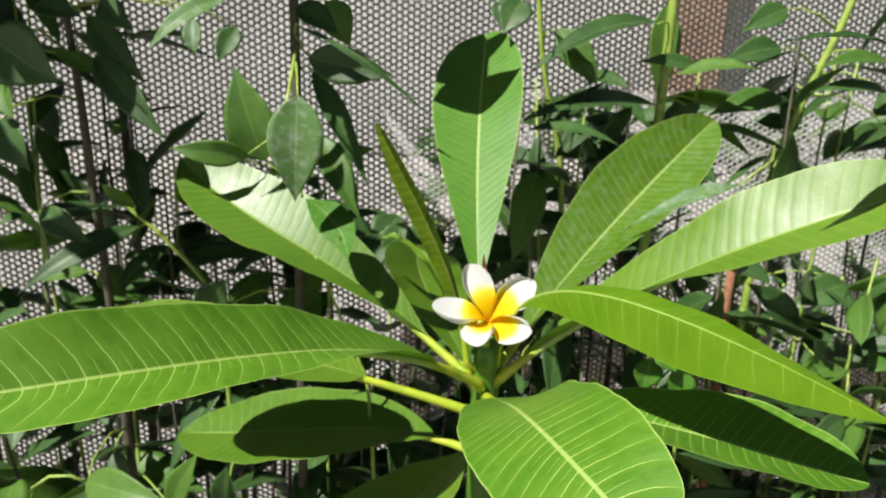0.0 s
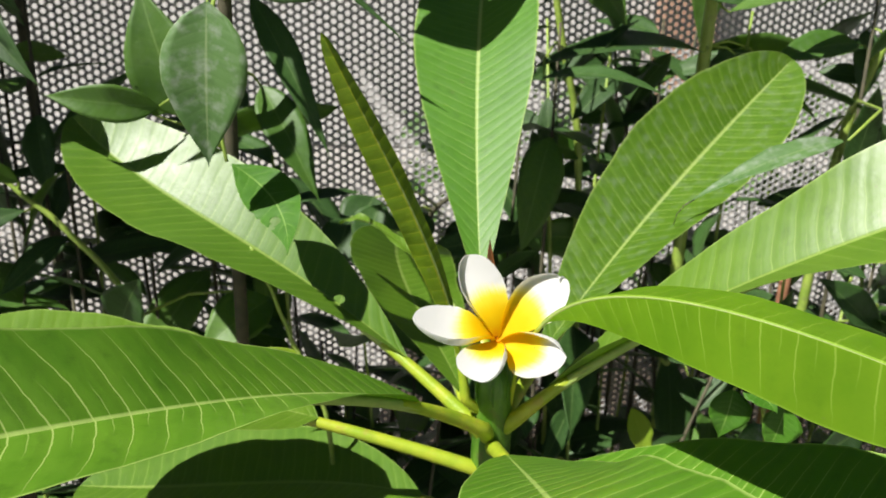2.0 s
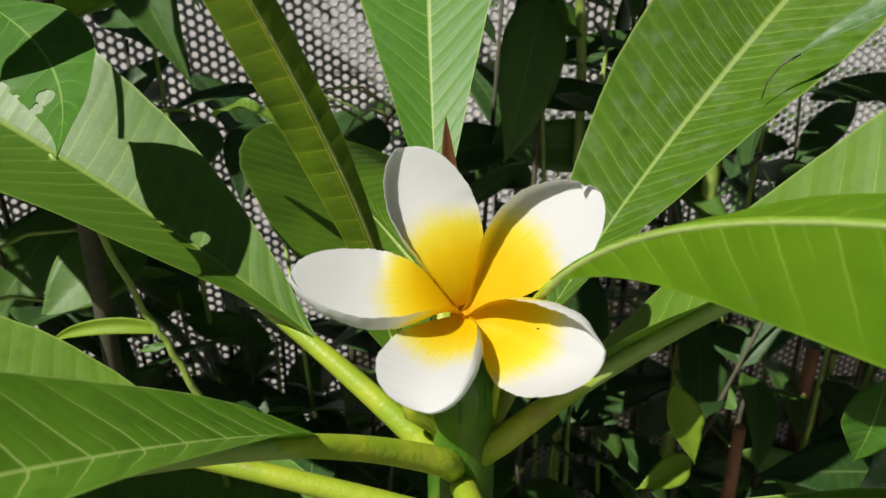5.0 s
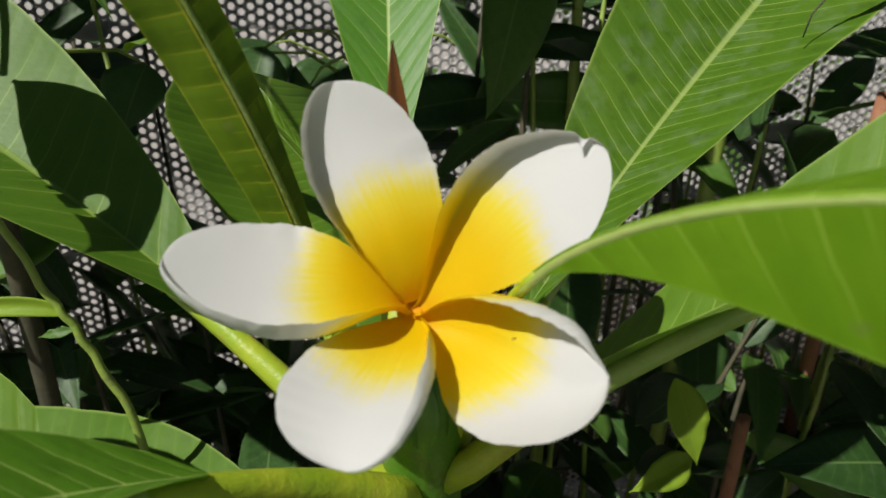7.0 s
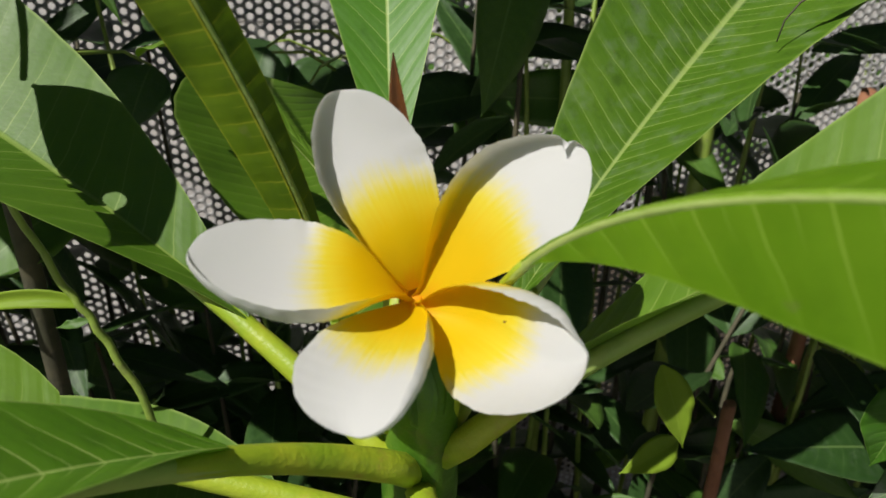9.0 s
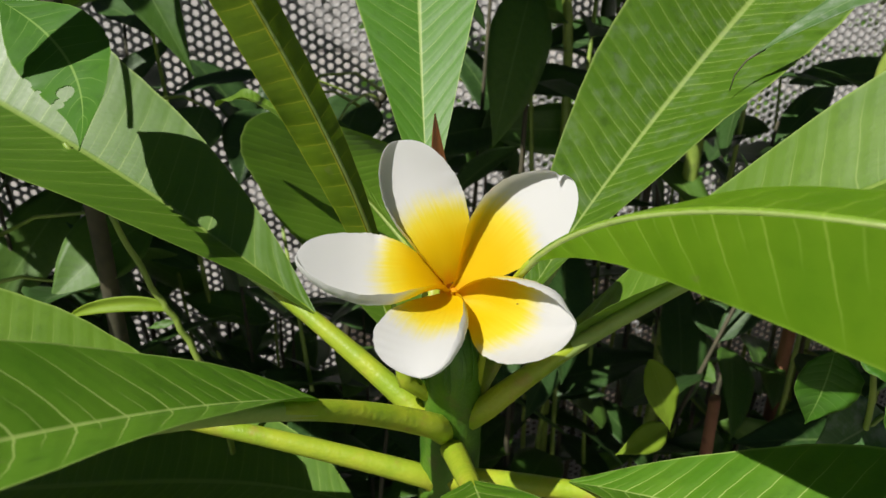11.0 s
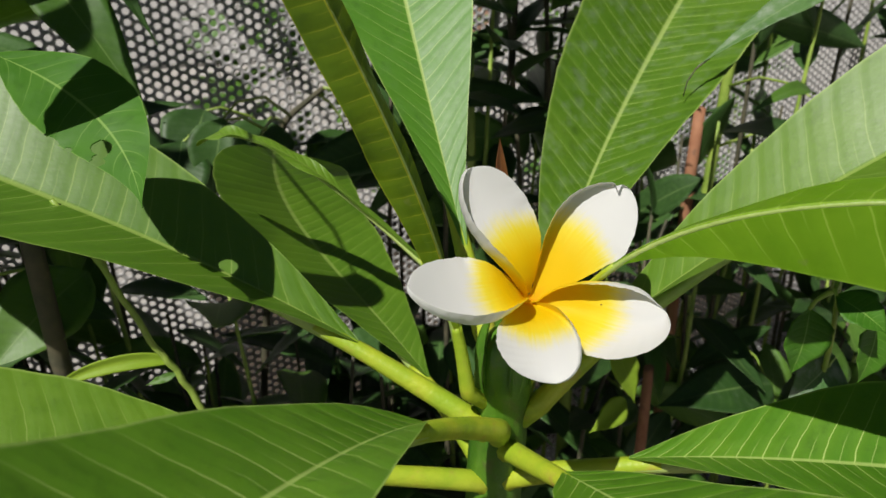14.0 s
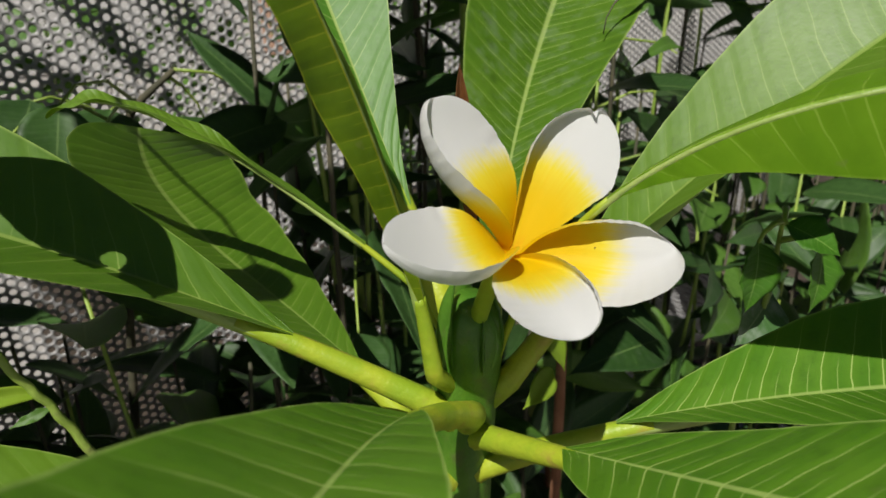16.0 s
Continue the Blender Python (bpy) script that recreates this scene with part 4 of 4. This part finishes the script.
stem(plant, vine_way, np.array([0.002, 0.0018, 0.0016, 0.0015, 0.0014, 0.0013, 0.0012, 0.0009]), TWIG_STEM, 8)
curl = [(-0.0625, 0.547, 0.8827), (-0.0681, 0.547, 0.8886), (-0.0814, 0.547, 0.8911), (-0.0955, 0.547, 0.8881), (-0.1037, 0.547, 0.8807)]
top, under, uv = blade_grid(local(plant, np.array([curl[0], curl[1], curl[3], curl[4]])), 0.0036, 0.9, 0.5, 0.5, 0.5, 0.6, 0.8, 0.03, 24, 7, 0.0004, 0.0002, 0, 77)
linked("leaf", sheet_mesh("leaf", top, under, uv), [SHOOT], plant, "curled yellow-green young leaf")
small = [(-0.0615, 0.547, 0.8778), (-0.0735, 0.547, 0.875)]
twig_leaf(plant, small[0], small[1], 0.0018, 0.4, 0.1, TWIG_FRESH)

stick = thing("stick", (0.36, 0.783, 0.10), "reddish brown dry stick standing in the bed", "stick")
tube("bark", stick, [(0.365, 0.79, 0.10), (0.360, 0.785, 0.6), (0.357, 0.783, 0.84), (0.358, 0.783, 0.90)], np.array([0.006, 0.006, 0.0055, 0.005]), STICK, 9, "", 0.0003)
stick = thing("stick", (0.217, 0.622, 0.10), "short reddish brown dry stick standing among the leaves", "stick")
tube("bark", stick, [(0.224, 0.625, 0.10), (0.219, 0.622, 0.45), (0.216, 0.620, 0.72), (0.2145, 0.619, 0.775)], np.array([0.0046, 0.0044, 0.0040, 0.0034]), STICK, 9, "", 0.0003)


def joined_leaves(plant, meshes, placed):
    """The leaves of a shrub that lie too deep to pick apart, in one mesh."""
    co, faces, uv, mats, start = [], [], [], [], 0
    for _, k, m in placed:
        me = meshes[k]
        v = np.empty(len(me.vertices) * 3)
        me.vertices.foreach_get("co", v)
        turn = np.array(m)
        co.append(v.reshape(-1, 3) @ turn[:3, :3].T + turn[:3, 3])
        faces += [[start + i for i in p.vertices] for p in me.polygons]
        flat = np.empty(len(me.loops) * 2)
        me.uv_layers[0].data.foreach_get("uv", flat)
        uv.append(flat)
        mats += [1 if me.materials[0] == TWIG_FRESH else 0] * len(me.polygons)
        start += len(me.vertices)
    me = bpy.data.meshes.new("foliage")
    me.from_pydata(np.concatenate(co).tolist(), [], faces)
    me.uv_layers.new(name="UVMap").data.foreach_set("uv", np.concatenate(uv))
    me.polygons.foreach_set("material_index", mats)
    smooth(me)
    ob = linked("foliage", me, [TWIG, TWIG_FRESH], plant)
    tagged(ob, "dense deeper leaves of the shrub", kind="stuff")


def bushy(label, place, stands, seed, big=1.0, root=None, back=0.925, fresh=False):
    """A shrub of thin upright twigs with leaves set round them. stands: x0, x1, y0, y1, leaves from z0 to z1, twigs.
    root: where all the twigs spring from one trunk."""
    rng = random.Random(seed)
    plant = thing("shrub", place, label, "shrub", "shrubs along the fence")
    meshes, placed = [], []
    for k in range(6):
        c = np.array([(0, 0, 0), (0.3, 0, 0.07), (0.7, 0, 0.08 - 0.05 * k), (1, 0, -0.05 * k)], float)
        top, under, uv = blade_grid(c, 0.115 + 0.014 * k, 0, 0.3 * (k - 2), 0.25, 0.2, 0.8, 1.1, 0.06, 20, 7, 0.005, 0.006, 0, 40 + k, foot=0.012)
        me = sheet_mesh("leaf", top, under, uv)
        me.materials.append(TWIG_FRESH if k == 5 or fresh else TWIG)
        meshes.append(me)
    origin = Vector(place)
    if root:
        trunk = [(root[0] + 0.01, root[1], 0.1), (root[0] - 0.006, root[1], 0.45), (root[0] + 0.004, root[1], 0.8), root]
        tube("trunk", plant, trunk, np.array([0.008, 0.007, 0.006, 0.005]), TWIG_DARK, 8)
    for x0, x1, y0, y1, z0, z1, twigs in stands:
        for i in range(twigs):
            x, y = x0 + (x1 - x0) * (i + rng.random()) / twigs, rng.uniform(y0, y1)
            lean = (rng.gauss(0, 0.035), rng.gauss(0, 0.02))
            top = z1 - rng.uniform(0, 0.25) * (z1 - z0)
            way = [(x + lean[0] * (q - 0.5) + rng.gauss(0, 0.006), min(y + lean[1] * (q - 0.5), back), 0.1 + (top - 0.1) * q) for q in (0, 0.25, 0.5, 0.75, 1)]
            if root:
                way = [tuple(Vector(root).lerp(Vector((x, y, top)), q) + Vector((rng.gauss(0, 0.004), 0, 0.16 * q * (1 - q)))) for q in (0, 0.25, 0.5, 0.75, 1)]
            tube("twig", plant, way, np.array([0.0030, 0.0027, 0.0023, 0.0019, 0.0011]), TWIG_DARK if rng.random() < 0.7 else TWIG_STEM, 6)
            z, turn = z0 + rng.uniform(0, 0.04), rng.uniform(0, 6.28)
            while z < top:
                q = ((z - z0) / (top - z0) * 0.8 + 0.2) * 4 if root else (z - 0.1) / (top - 0.1) * 4
                k = min(int(q), 3)
                at = Vector(way[k]).lerp(Vector(way[k + 1]), q - k)
                turn += 2.4 + rng.gauss(0, 0.35)
                size = rng.uniform(0.055, 0.110) * big
                if at.y + math.sin(turn) * size > back + 0.005:
                    turn = -turn
                tilt = Euler((rng.gauss(0, 0.45), -rng.gauss(0.15, 0.5), turn), "XYZ").to_matrix().to_4x4()
                placed.append(((at - Vector((0.1, 0.45, 0.95))).length, rng.randrange(6), Matrix.Translation(at - origin) @ tilt @ Matrix.Diagonal((size, size, size, 1))))
                z += rng.uniform(0.022, 0.046)
    placed.sort(key=lambda item: item[0])
    for _, k, m in placed[:290]:
        ob = new("leaf", meshes[k])
        ob.parent = plant
        ob.matrix_basis = m
    if placed[290:]:
        joined_leaves(plant, meshes, placed[290:])
    return plant


bushy("dense dark green shrub filling the bed beneath the flower", (-0.3, 0.72, 0.10), [(-0.75, 0.12, 0.62, 0.88, 0.36, 0.90, 34), (-0.75, -0.34, 0.66, 0.88, 0.86, 1.19, 10), (-0.36, -0.08, 0.68, 0.88, 0.80, 1.00, 8), (-0.12, 0.16, 0.70, 0.88, 0.40, 0.82, 10)], 11, 1.2)
bushy("dense green shrub with pointed leaves against the fence", (0.5, 0.75, 0.10), [(0.12, 1.15, 0.68, 0.88, 0.36, 0.92, 50), (0.36, 1.15, 0.72, 0.88, 0.88, 1.19, 19), (0.09, 0.30, 0.72, 0.88, 0.86, 1.10, 12)], 12, 1.15)
# Shade caster: made-up branches over the left, all above what the camera sees.
bushy("tall shrub added out of view, its overlapping leaves shading the left side", (-0.55, 0.8, 0.10), [(-0.90, -0.28, 0.60, 0.86, 1.22, 1.50, 34), (-0.64, -0.37, 0.40, 0.56, 1.25, 1.42, 11)], 13, 1.35, (-0.55, 0.80, 1.17))
# Unseen upper branches invented to keep the middle of the fence in shade.
bushy("slender shrub added so its arching out-of-view branches shade the fence middle", (-0.38, 0.88, 0.10), [(-0.36, 0.06, 0.78, 0.88, 1.22, 1.46, 30)], 14, 1.2, (-0.38, 0.88, 1.19))
bushy("bright leafy bush in the sun behind the fence", (0.6, 2.3, 0.0), [(0.0, 1.9, 2.0, 2.6, 0.30, 0.98, 30)], 16, 1.5, None, 2.8, True)
